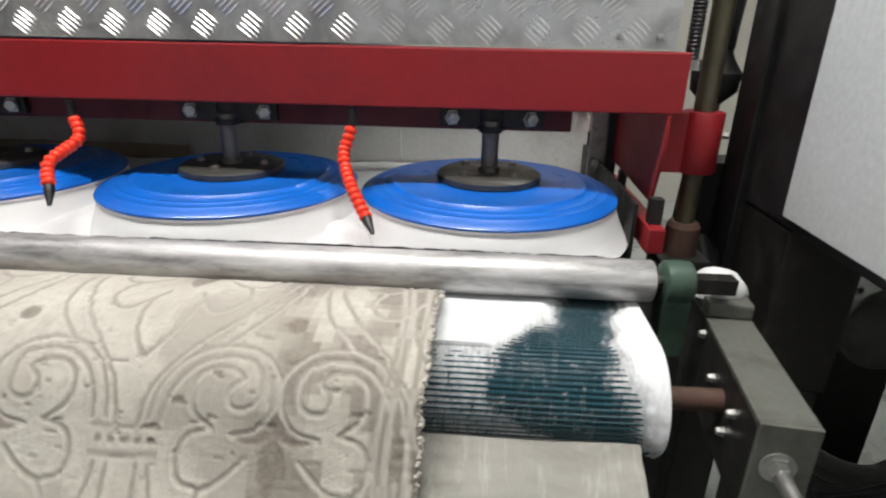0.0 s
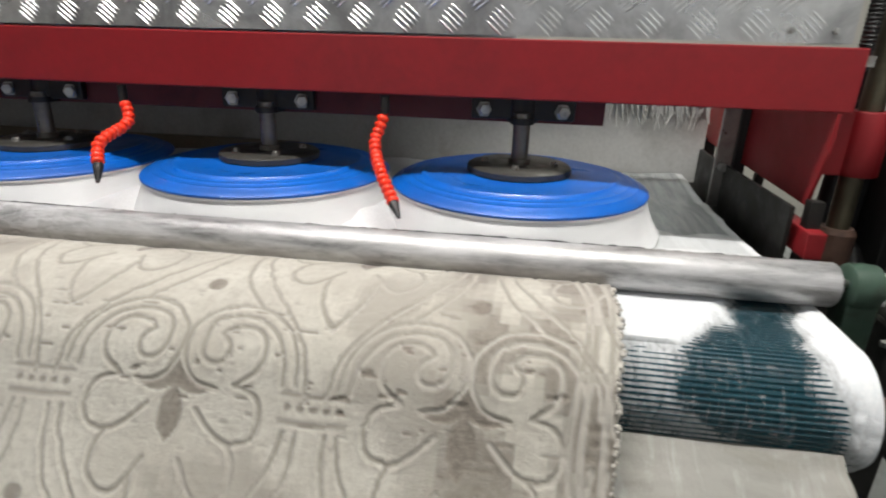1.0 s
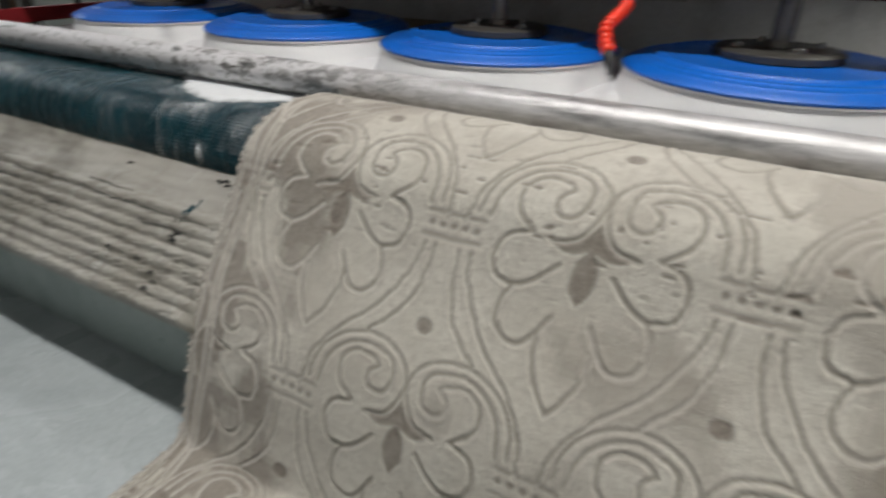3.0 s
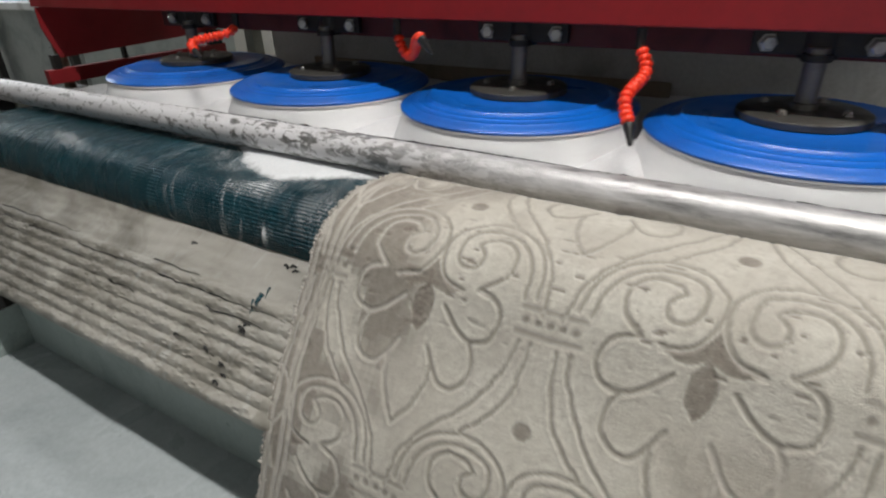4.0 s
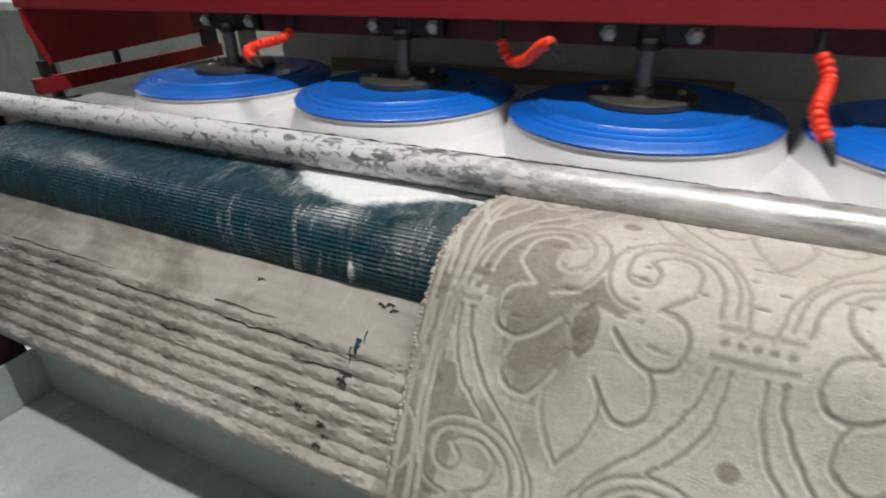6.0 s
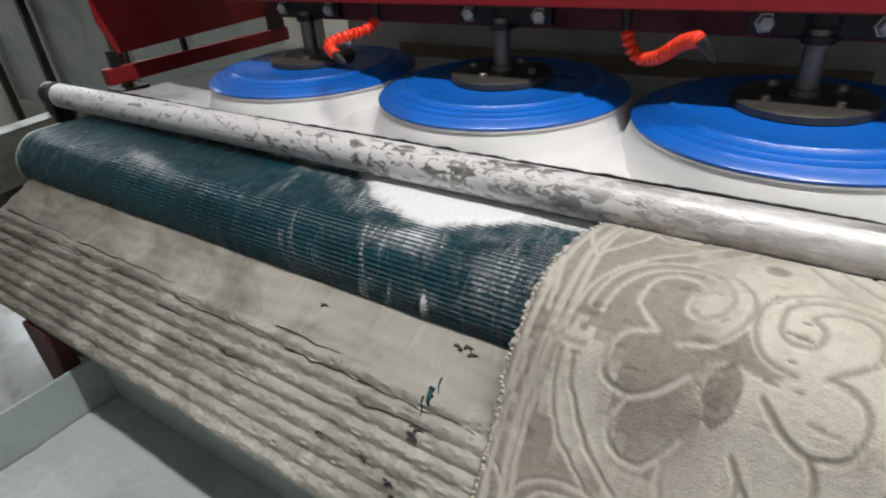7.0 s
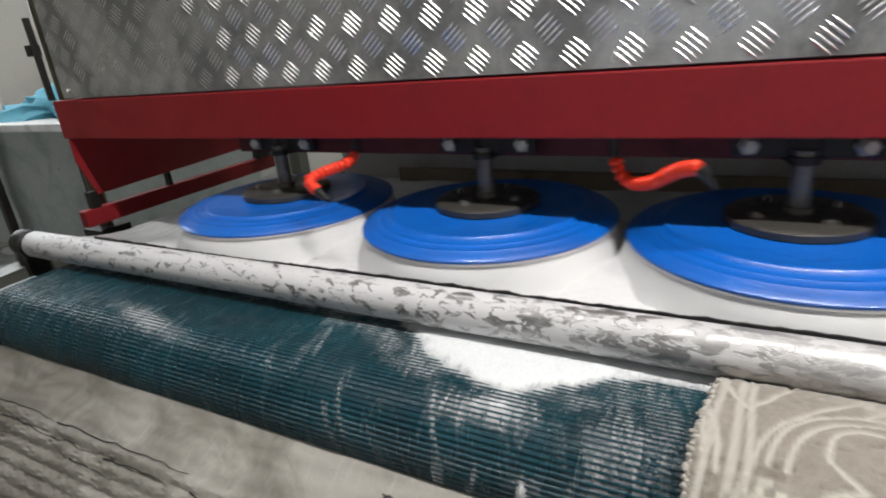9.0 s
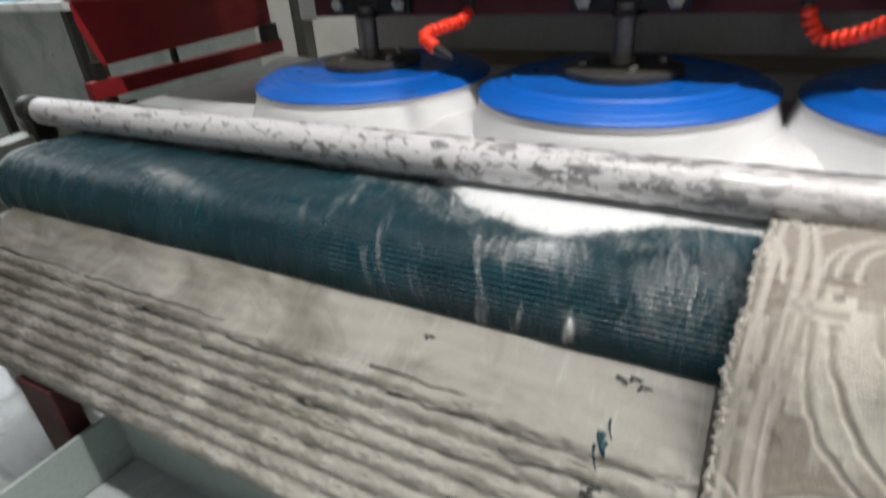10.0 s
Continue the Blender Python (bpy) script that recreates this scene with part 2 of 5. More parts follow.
def lather_material():
    """Soap lather that thins out in spatters and streaks where its cover is low."""
    m, nt, p, tc = nodes_of("streaky_soap_lather")
    at = nt.nodes.new("ShaderNodeAttribute")
    at.attribute_name = "cover"
    streak = noise_node(nt, tc.outputs["Object"], 1.0, 6, 0.72, (75, 16, 16), 0.9)
    speck = noise_node(nt, tc.outputs["Object"], 1.0, 4, 0.7, (230, 150, 150))
    broad = noise_node(nt, tc.outputs["Object"], 14.0, 4, 0.6)
    acc = at.outputs["Fac"]
    for n, k in ((streak, 0.75), (speck, 0.55), (broad, 0.35)):
        ma = nt.nodes.new("ShaderNodeMath")
        ma.operation = "MULTIPLY_ADD"
        link(nt, n, ma.inputs[0])
        ma.inputs[1].default_value = k
        link(nt, acc, ma.inputs[2])
        acc = ma.outputs[0]
    half = nt.nodes.new("ShaderNodeMath")
    half.operation = "MULTIPLY"
    half.inputs[1].default_value = 0.4
    link(nt, acc, half.inputs[0])
    link(nt, ramp(nt, half.outputs[0], 0.42, 0.68), p.inputs["Alpha"])
    link(nt, mix(nt, ramp(nt, speck, 0.4, 0.7), rgb((0.78, 0.79, 0.80)), rgb((0.68, 0.71, 0.73))), p.inputs["Base Color"])
    p.inputs["Roughness"].default_value = 0.55
    bump(nt, p, speck, 0.5, 0.003)
    return m


def bed_material():
    """Thick lather, thinned to a grey wet film where the brushes have swept it off."""
    m, nt, p, tc = nodes_of("swept_soap_lather")
    at = nt.nodes.new("ShaderNodeAttribute")
    at.attribute_name = "thin"
    fine = noise_node(nt, tc.outputs["Object"], 240.0, 4, 0.6)
    broad = noise_node(nt, tc.outputs["Object"], 9.0, 5, 0.6, distortion=0.4)
    sweep = noise_node(nt, tc.outputs["Object"], 1.0, 5, 0.65, (60, 7, 7), 0.4)
    foam = mix(nt, ramp(nt, broad, 0.45, 0.75), rgb((0.74, 0.74, 0.745)), rgb((0.62, 0.62, 0.63)))
    film = mix(nt, ramp(nt, sweep, 0.35, 0.68), rgb((0.44, 0.46, 0.46)), rgb((0.26, 0.28, 0.28)))
    link(nt, mix(nt, at.outputs["Fac"], foam, film), p.inputs["Base Color"])
    link(nt, ramp(nt, at.outputs["Fac"], 0, 1, rgb((0.6,) * 3), rgb((0.25,) * 3)), p.inputs["Roughness"])
    bump(nt, p, fine, 0.35, 0.002)
    return m


def floor_material():
    m, nt, p, tc = nodes_of("wet_concrete_floor")
    a = noise_node(nt, tc.outputs["Object"], 3.0, 6, 0.6, distortion=0.6)
    b = noise_node(nt, tc.outputs["Object"], 60.0, 4, 0.6)
    col = mix(nt, ramp(nt, a, 0.4, 0.62), rgb((0.40, 0.41, 0.40)), rgb((0.22, 0.23, 0.22)))
    link(nt, col, p.inputs["Base Color"])
    link(nt, ramp(nt, a, 0.35, 0.65, rgb((0.5,) * 3), rgb((0.12,) * 3)), p.inputs["Roughness"])
    bump(nt, p, b, 0.15, 0.003)
    return m


def glow(name, color, strength):
    m, nt, p, tc = nodes_of(name)
    p.inputs["Emission Color"].default_value = rgb(color)
    p.inputs["Emission Strength"].default_value = strength
    return m


def water_material():
    m, nt, p, tc = nodes_of("clear_water")
    p.inputs["Transmission Weight"].default_value = 0.9
    p.inputs["Roughness"].default_value = 0.2
    p.inputs["IOR"].default_value = 1.33
    p.inputs["Base Color"].default_value = (0.95, 0.97, 1, 1)
    return m


LATHER, BEDFOAM = lather_material(), bed_material()
ROLLER, BELT, APRON, RUGMAT, FLOOR, WATER = roller_material(), belt_material(), apron_material(), rug_material(), floor_material(), water_material()


# ---- mesh helpers ----
def part(name, bm, material, parent, label="", smooth=False):
    """Links a bmesh (or mesh) as one object under a thing or a part."""
    if isinstance(bm, bmesh.types.BMesh):
        me = bpy.data.meshes.new(name)
        bm.to_mesh(me)
        bm.free()
    else:
        me = bm
    if not me.materials:
        me.materials.append(material)
    if smooth:
        me.polygons.foreach_set("use_smooth", [True] * len(me.polygons))
        me.set_sharp_from_angle(angle=radians(40))
    ob = new(name, me)
    if parent:
        ob.parent = parent
    if label:
        tagged(ob, label)
    return ob


def thing(name, label, category, m=None, group="", kind=""):
    ob = new(name)
    ob.empty_display_size = 0.05
    if m:
        ob.matrix_basis = m
    return tagged(ob, label, category, group, kind)


def box(x0, x1, y0, y1, z0, z1, bevel=0.0, bm=None):
    own = bm is None
    b = bmesh.new()
    bmesh.ops.create_cube(b, size=1, matrix=Matrix.LocRotScale(((x0 + x1) / 2, (y0 + y1) / 2, (z0 + z1) / 2), None, (x1 - x0, y1 - y0, z1 - z0)))
    if bevel:
        bmesh.ops.bevel(b, geom=b.edges[:], offset=bevel, segments=2, affect="EDGES", profile=0.6)
    if own:
        return b
    merge(bm, b)
    return bm


def merge(bm, b, m=None):
    if m:
        bmesh.ops.transform(b, matrix=m, verts=b.verts[:])
    me = bpy.data.meshes.new("tmp")
    b.to_mesh(me)
    b.free()
    bm.from_mesh(me)
    bpy.data.meshes.remove(me)
    return bm


def lathe(profile, segs=48, m=None):
    """A turned body from (radius, height) pairs round the z axis."""
    bm = bmesh.new()
    rings = []
    for r, z in profile:
        rings.append([bm.verts.new((max(r, 1e-4) * math.cos(2 * math.pi * i / segs), max(r, 1e-4) * math.sin(2 * math.pi * i / segs), z)) for i in range(segs)])
    for a, b in zip(rings, rings[1:]):
        for i in range(segs):
            j = (i + 1) % segs
            bm.faces.new((a[i], a[j], b[j], b[i]))
    bm.faces.new(rings[0][::-1])
    bm.faces.new(rings[-1])
    bmesh.ops.recalc_face_normals(bm, faces=bm.faces[:])
    if m:
        bmesh.ops.transform(bm, matrix=m, verts=bm.verts[:])
    return bm


def rod(a, b, r, segs=16, bm=None):
    a, b = Vector(a), Vector(b)
    m = Matrix.Translation(a) @ (b - a).to_track_quat("Z", "Y").to_matrix().to_4x4()
    o = lathe([(r, 0), (r, (b - a).length)], segs, m)
    return merge(bm, o) if bm is not None else o


def bez(points, n=8):
    """A smooth curve through the points."""
    pts = [Vector(q) for q in points]
    ext = [2 * pts[0] - pts[1]] + pts + [2 * pts[-1] - pts[-2]]
    out = []
    for i in range(1, len(ext) - 2):
        p0, p1, p2, p3 = ext[i - 1:i + 3]
        for k in range(n):
            t = k / n
            out.append(0.5 * (2 * p1 + (p2 - p0) * t + (2 * p0 - 5 * p1 + 4 * p2 - p3) * t * t + (3 * p1 - p0 - 3 * p2 + p3) * t ** 3))
    return out + [pts[-1]]


def tube(points, r, segs=10, bm=None, taper=1.0):
    o = bmesh.new()
    rings = []
    for i, q in enumerate(points):
        a, b = points[max(0, i - 1)], points[min(len(points) - 1, i + 1)]
        rot = (Vector(b) - Vector(a)).to_track_quat("Z", "Y").to_matrix()
        k = r * (1 + (taper - 1) * i / (len(points) - 1))
        rings.append([o.verts.new(Vector(q) + rot @ Vector((k * math.cos(2 * math.pi * j / segs), k * math.sin(2 * math.pi * j / segs), 0))) for j in range(segs)])
    for a, b in zip(rings, rings[1:]):
        for j in range(segs):
            k = (j + 1) % segs
            o.faces.new((a[j], a[k], b[k], b[j]))
    o.faces.new(rings[0][::-1])
    o.faces.new(rings[-1])
    return merge(bm, o) if bm is not None else o


def extrude_x(profile, x0, x1, nx=1, closed=False, jitter=None):
    """A sheet or bar from a (y, z) profile drawn out along x."""
    n = len(profile)
    xs = [x0 + (x1 - x0) * i / nx for i in range(nx + 1)]
    verts = []
    for x in xs:
        for k, (y, z) in enumerate(profile):
            dy, dz = jitter(x, k) if jitter else (0, 0)
            verts.append((x, y + dy, z + dz))
    faces = []
    for i in range(nx):
        for k in range(n if closed else n - 1):
            k2 = (k + 1) % n
            faces.append((i * n + k, i * n + k2, (i + 1) * n + k2, (i + 1) * n + k))
    if closed:
        faces += [tuple(range(n))[::-1], tuple(range(nx * n, nx * n + n))]
    me = bpy.data.meshes.new("sheet")
    me.from_pydata(verts, [], faces)
    me.update()
    return me


def resample(profile, step):
    pts = [Vector(q) for q in profile]
    out = [pts[0]]
    acc = 0.0
    for a, b in zip(pts, pts[1:]):
        d = (b - a).length
        while acc + d >= step:
            t = (step - acc) / d
            a = a + (b - a) * t
            out.append(a.copy())
            d = (b - a).length
            acc = 0.0
        acc += d
    return out


def hexbolt(m, size=0.019, thick=0.012):
    bm = lathe([(size * 0.62, 0), (size * 0.62, 0.003), (size * 0.5, 0.0031), (size * 0.5, thick), (size * 0.4, thick + 0.002)], 6)
    bmesh.ops.transform(bm, matrix=m, verts=bm.verts[:])
    return bm


# ---- room ----
XL, XR, YF, YB, ZC = -6.2, 2.6, -4.2, 3.0, 3.5
part("floor", box(XL, XR, YF, YB, -0.1, 0), FLOOR, None)
tagged(bpy.data.objects["floor"], "wet grey concrete floor with soap puddles", "floor", kind="structure")
for nm, b in (("wall_north", box(XL, XR, YB, YB + 0.15, 0, ZC)), ("wall_east", box(XR, XR + 0.15, YF - 0.15, YB + 0.15, 0, ZC))):
    tagged(part(nm, b, WALL, None), "cream plastered workshop wall", "wall", kind="structure")
# unseen south wall behind the camera, with a window added for the fill
bm = box(XL, -3.0, YF - 0.15, YF, 0, ZC)
for args in ((1.2, XR, YF - 0.15, YF, 0, ZC), (-3.0, 1.2, YF - 0.15, YF, 0, 0.8), (-3.0, 1.2, YF - 0.15, YF, 2.7, ZC)):
    box(*args, bm=bm)
tagged(part("wall_south", bm, WALL, None), "unseen cream plastered wall, opened for the front fill lamp", "wall", kind="structure")
win = thing("added_window", "added wide window around the front fill lamp", "window", kind="structure")
bm = bmesh.new()
for x0, x1, z0, z1 in ((-3.0, -2.95, 0.8, 2.7), (1.15, 1.2, 0.8, 2.7), (-2.95, 1.15, 0.8, 0.85), (-2.95, 1.15, 2.65, 2.7), (-1.6, -1.55, 0.85, 2.65), (-0.2, -0.15, 0.85, 2.65)):
    box(x0, x1, YF - 0.1, YF - 0.05, z0, z1, bm=bm)
part("window_frame", bm, WHITEPAINT, win)
# west wall with a window opening
WY0, WY1, WZ0, WZ1 = -0.1, 1.3, 1.0, 2.6
bm = box(XL - 0.15, XL, YF - 0.15, WY0, 0, ZC)
for args in ((XL - 0.15, XL, WY1, YB + 0.15, 0, ZC), (XL - 0.15, XL, WY0, WY1, 0, WZ0), (XL - 0.15, XL, WY0, WY1, WZ1, ZC)):
    box(*args, bm=bm)
tagged(part("wall_west", bm, WALL, None), "cream plastered wall with a bright window", "wall", kind="structure")
tagged(part("ceiling", box(XL - 0.15, XR + 0.15, YF - 0.15, YB + 0.15, ZC, ZC + 0.1), CEIL, None), "white painted workshop ceiling", "ceiling", kind="structure")
win = thing("window_1", "bright daylit window with a white frame", "window", kind="structure")
bm = bmesh.new()
for y0, y1, z0, z1 in ((WY0, WY0 + 0.05, WZ0, WZ1), (WY1 - 0.05, WY1, WZ0, WZ1), (WY0 + 0.05, WY1 - 0.05, WZ0, WZ0 + 0.05), (WY0 + 0.05, WY1 - 0.05, WZ1 - 0.05, WZ1), (0.575, 0.625, WZ0 + 0.05, WZ1 - 0.05)):
    box(XL - 0.1, XL - 0.04, y0, y1, z0, z1, bm=bm)
part("window_frame", bm, WHITEPAINT, win)
tagged(part("backdrop", box(XL - 0.9, XL - 0.88, WY0 - 1, WY1 + 1, 0.5, 3.3), glow("overcast_daylight", (0.9, 0.96, 1.0), 3.0), None), "bright hazy daylight outside the window", "backdrop", kind="structure")
# unseen housings over every lamp, the two added fills too
for lx, ly, power, tint in TUBES_AND_FILLS:
    t = thing("unseen_fitting", "unseen white ceiling fitting above a tube or fill lamp", "ceiling light", pose(lx, ly, 3.42), "ceiling lights")
    part("housing", box(-0.8, 0.8, -0.09, 0.09, 0.0, 0.08, 0.01), WHITEPAINT, t)

# ---- the washing machine frame ----
BX0, BX1 = -2.963, 0.35
BY, BZ, BH = -0.094, 1.034, 0.106
BED = 0.762
frame_thing = thing("machine_frame", "red painted steel frame of a carpet washing machine", "machine frame")
part("front_beam", box(BX0, BX1, BY, BY + 0.012, BZ, BZ + BH, 0.003), RED, frame_thing)
part("beam_lip", box(BX0 + 0.002, BX1 - 0.002, BY + 0.012, BY + 0.075, BZ, BZ + 0.012), RED, frame_thing)
part("top_flange", box(BX0, BX1, BY + 0.012, BY + 0.08, BZ + BH - 0.012, BZ + BH), RED, frame_thing)
part("rear_beam", box(BX0, BX1, 0.62, 0.70, 0.97, 1.09, 0.004), RED, frame_thing)


def side_panel(x, outer):
    """The end plate that carries the beam: a red sheet with a slanted foot and a lower rail."""
    d = 0.006 if outer > 0 else -0.006
    pts = [(BY - 0.002, BZ - 0.002), (BY - 0.002, 0.965), (BY + 0.03, 0.86), (0.64, 0.88), (0.64, BZ - 0.002)]
    b = bmesh.new()
    a = [b.verts.new((x, y, z)) for y, z in pts]
    c = [b.verts.new((x + d, y, z)) for y, z in pts]
    b.faces.new(a)
    b.faces.new(c[::-1])
    for i in range(len(pts)):
        j = (i + 1) % len(pts)
        b.faces.new((a[i], c[i], c[j], a[j]))
    bmesh.ops.recalc_face_normals(b, faces=b.faces[:])
    part("end_plate", b, RED, frame_thing)
    part("lower_rail", box(x - 0.012, x + 0.02, -0.13, 0.66, 0.775, 0.825, 0.003), RED, frame_thing)
    part("post_front", box(x - 0.006, x + 0.018, -0.10, -0.075, 0.825, 0.875), DARK, frame_thing)
    part("post_middle", box(x - 0.006, x + 0.012, 0.17, 0.185, 0.825, 0.868), DARK, frame_thing)
    part("post_rear", box(x - 0.012, x + 0.025, 0.58, 0.64, 0.825, 0.885), DARK, frame_thing)


side_panel(-2.935, -1)
side_panel(0.325, 1)
part("inner_side", box(0.290, 0.298, -0.09, 0.60, 0.715, 0.862), DARK, frame_thing, "dark wet steel side below the end plate")
# table rails that carry the belt bed, and the legs
part("bed_rail", box(-2.93, 0.33, -0.10, 0.72, 0.60, 0.70), CHANNEL, frame_thing)
for x in (-2.86, 0.28):
    for y in (-0.15, 0.66):
        part("leg", box(x - 0.04, x + 0.04, y - 0.04, y + 0.04, 0.0, 0.60, 0.004), CHANNEL, frame_thing)

# lifting posts with their red sleeves
for x, s in ((0.415, 1), (-3.02, -1)):
    t = thing("guide_post", "greasy olive steel guide post in a red clamp sleeve", "post", pose(x, -0.02, 0), "guide posts")
    part("post", lathe([(0.02, 0.0), (0.02, 1.75)], 24), OLIVE, t, smooth=True)
    if s > 0:
        part("sleeve", lathe([(0.037, 0.915), (0.039, 0.918), (0.039, 1.03), (0.037, 1.033)], 32), RED, t, "red painted clamp sleeve", smooth=True)
        part("gusset", box(-0.085, -0.02, -0.02, 0.0, 0.915, 1.033, 0.003), RED, t)
        part("set_screw", hexbolt(Matrix.Translation((0.036, -0.012, 0.99)) @ Euler((radians(90), 0, radians(60))).to_matrix().to_4x4(), 0.014), ZINC, t)
        part("base_collar", lathe([(0.034, 0.74), (0.034, 0.80), (0.028, 0.81)], 24), RUST, t)
    part("footing", box(-0.05, 0.05, -0.05, 0.05, 0.0, 0.74, 0.004), DARK, t)

t = thing("threaded_rod", "black threaded height adjusting rod beside the beam", "threaded rod", pose(0.362, -0.055, 0))
part("rod", lathe([(0.011 + (0.0022 if i % 2 else 0), 1.128 + 0.0035 * i) for i in range(150)], 12), BLACK, t)
part("nut", lathe([(0.02, 1.11), (0.02, 1.128)], 6), STEEL, t)

# ---- tread plate cover ----
cover = thing("tread_plate_cover", "scuffed aluminium tread plate cover over the red beam", "cover plate")
PZ0, PZ1, PX0, PX1, PY = BZ + BH + 0.005, 1.62, -2.91, 0.322, -0.088
part("sheet", box(PX0, PX1, PY, PY + 0.004, PZ0, PZ1), ALU, cover)
# unseen top, cut short at the near end to let the rear fill in
part("top_sheet", box(PX0, -0.22, PY + 0.004, 0.62, PZ1 - 0.004, PZ1), ALU, cover)
part("top_sheet", box(-0.217, PX1, PY + 0.004, 0.08, PZ1 - 0.004, PZ1), ALU, cover)
part("end_sheet", box(PX0, PX0 + 0.004, PY + 0.004, 0.62, PZ0, PZ1 - 0.004), ALU, cover)
part("end_sheet", box(PX1 - 0.004, PX1, PY + 0.004, 0.08, PZ0, PZ1 - 0.004), ALU, cover)


def tread_group(turn):
    """Five raised lens-shaped bars side by side, about the group's middle."""
    verts, faces = [], []
    dx, dz = math.cos(turn), math.sin(turn)
    nx, nz = -dz, dx
    for k in range(5):
        off, ln, w = (k - 2) * 0.0088, 0.0225 - 0.0014 * abs(k - 2), 0.0020
        i0 = len(verts)
        for u, v, y in ((-1, 0, 0), (-0.5, 1, 0), (0.5, 1, 0), (1, 0, 0), (0.5, -1, 0), (-0.5, -1, 0), (-0.45, 0, 1), (0.45, 0, 1)):
            verts.append((nx * off + dx * u * ln + nx * v * w, -0.0003 - y * 0.0019, nz * off + dz * u * ln + nz * v * w))
        faces += [tuple(i0 + q for q in f) for f in ((0, 1, 6), (1, 2, 7, 6), (2, 3, 7), (3, 4, 7), (4, 5, 6, 7), (5, 0, 6))]
    return verts, faces


def tread_pattern():
    """Bar groups turned by turns over the whole sheet: the lower rows one by one, the rest joined."""
    shapes = [tread_group(radians(-40)), tread_group(radians(40))]
    meshes = []
    for verts, faces in shapes:
        me = bpy.data.meshes.new("tread_mark")
        me.from_pydata(verts, [], faces)
        me.materials.append(ALU_BAR)
        me.update()
        meshes.append(me)
    pitch, rise = 0.086, 0.0405
    rest_v, rest_f = [], []
    for r in range(int((PZ1 - PZ0 - 0.02) / rise)):
        for c in range(int((PX1 - PX0) / pitch)):
            cx, cz = PX0 + (c + (0.25 if r % 2 else 0.75)) * pitch, PZ0 + 0.026 + r * rise
            # worn flat towards the far end, where the sheet is scoured, and smeared at the near end
            wear = 0.12 if cx < -2.28 + 0.2 * noise.noise((cz * 8, 0, 0)) else 0.4 if cx + 0.5 * noise.noise((cx * 5, cz * 7, 3)) > -0.22 else 1.0
            if r < 8:
                part("tread_mark", meshes[r % 2], ALU_BAR, cover).matrix_basis = Matrix.LocRotScale((cx, PY, cz), None, (1, wear, 1))
            else:
                verts, faces = shapes[r % 2]
                i0 = len(rest_v)
                rest_v += [(cx + x, PY + y * wear, cz + z) for x, y, z in verts]
                rest_f += [tuple(i0 + q for q in f) for f in faces]
    me = bpy.data.meshes.new("tread_relief")
    me.from_pydata(rest_v, [], rest_f)
    me.update()
    tagged(part("tread_relief", me, ALU_BAR, cover, "raised five-bar tread pattern"), kind="stuff")


tread_pattern()
for x in (PX0 + 0.03, PX1 - 0.03, PX1 - 0.10):
    for z in (PZ0 + 0.02, PZ1 - 0.02):
        part("rivet", hexbolt(Matrix.Translation((x, PY, z)) @ Euler((radians(90), 0, 0)).to_matrix().to_4x4(), 0.010, 0.004), ZINC, cover)
t = thing("hinge_bar", "thin dark hinge bar with a small block", "hinge", pose(-2.968, -0.09, 0))
part("bar", box(-0.008, 0.008, -0.006, 0.006, 1.142, 1.36), DARK, t)
part("block", box(-0.03, 0.005, -0.012, 0.012, 1.262, 1.292, 0.003), DARK, t)

# ---- rear cover behind the brushes ----
t = thing("rear_cover", "dull grey splash cover behind the brushes", "cover plate")
# far sheet raised to keep light out, near sheet cut low for the rear fill
part("sheet", box(-2.45, -0.25, 0.52, 0.526, 0.765, 1.61), BACKPLATE, t)
part("sheet", box(-0.247, 0.3, 0.52, 0.526, 0.765, 1.03), BACKPLATE, t)
part("rail", box(-2.45, -0.72, 0.495, 0.52, 0.925, 0.95, 0.003), STEEL, t)
fr = random.Random(11)
bm = bmesh.new()
for i in range(130):
    x, ln = -0.68 + 0.97 * i / 129 + fr.uniform(-0.003, 0.003), fr.uniform(0.03, 0.075)
    y = 0.505 + fr.uniform(-0.006, 0.006)
    tube([Vector((x, y, 0.985)), Vector((x + fr.uniform(-0.006, 0.006), y - 0.004, 0.985 - ln * 0.5)), Vector((x + fr.uniform(-0.012, 0.012), y - fr.uniform(0, 0.012), 0.985 - ln))], fr.uniform(0.002, 0.004), 5, bm, 0.35)
tagged(part("bristle_fringe", bm, BACKPLATE, t, "ragged pale bristle fringe along the rear cover"), kind="stuff")
part("fringe_holder", box(-0.70, 0.30, 0.497, 0.517, 0.985, 1.01, 0.003), STEEL, t)
part("splash_board", box(-2.2, -0.9, 0.48, 0.494, 0.757, 0.83, 0.003), WOODY, t, "brown wet splash board")
t = thing("limit_bracket", "shiny zinc limit bracket beside the end plate", "bracket", pose(0.285, 0.30, 0.755))
part("plate", box(-0.02, 0.02, -0.004, 0.004, 0.0, 0.25, 0.002), STEEL, t)
part("bolt", hexbolt(Matrix.Translation((0, -0.004, 0.10)) @ Euler((radians(90), 0, 0)).to_matrix().to_4x4(), 0.02), ZINC, t)
part("black_guard", box(0.022, 0.05, -0.01, 0.01, 0.0, 0.26), BLACK, t)

# ---- conveyor belt over its front drum ----
DY, DZ, DR = -0.462, 0.684, 0.078
KX0, KX1 = -2.69, 0.249


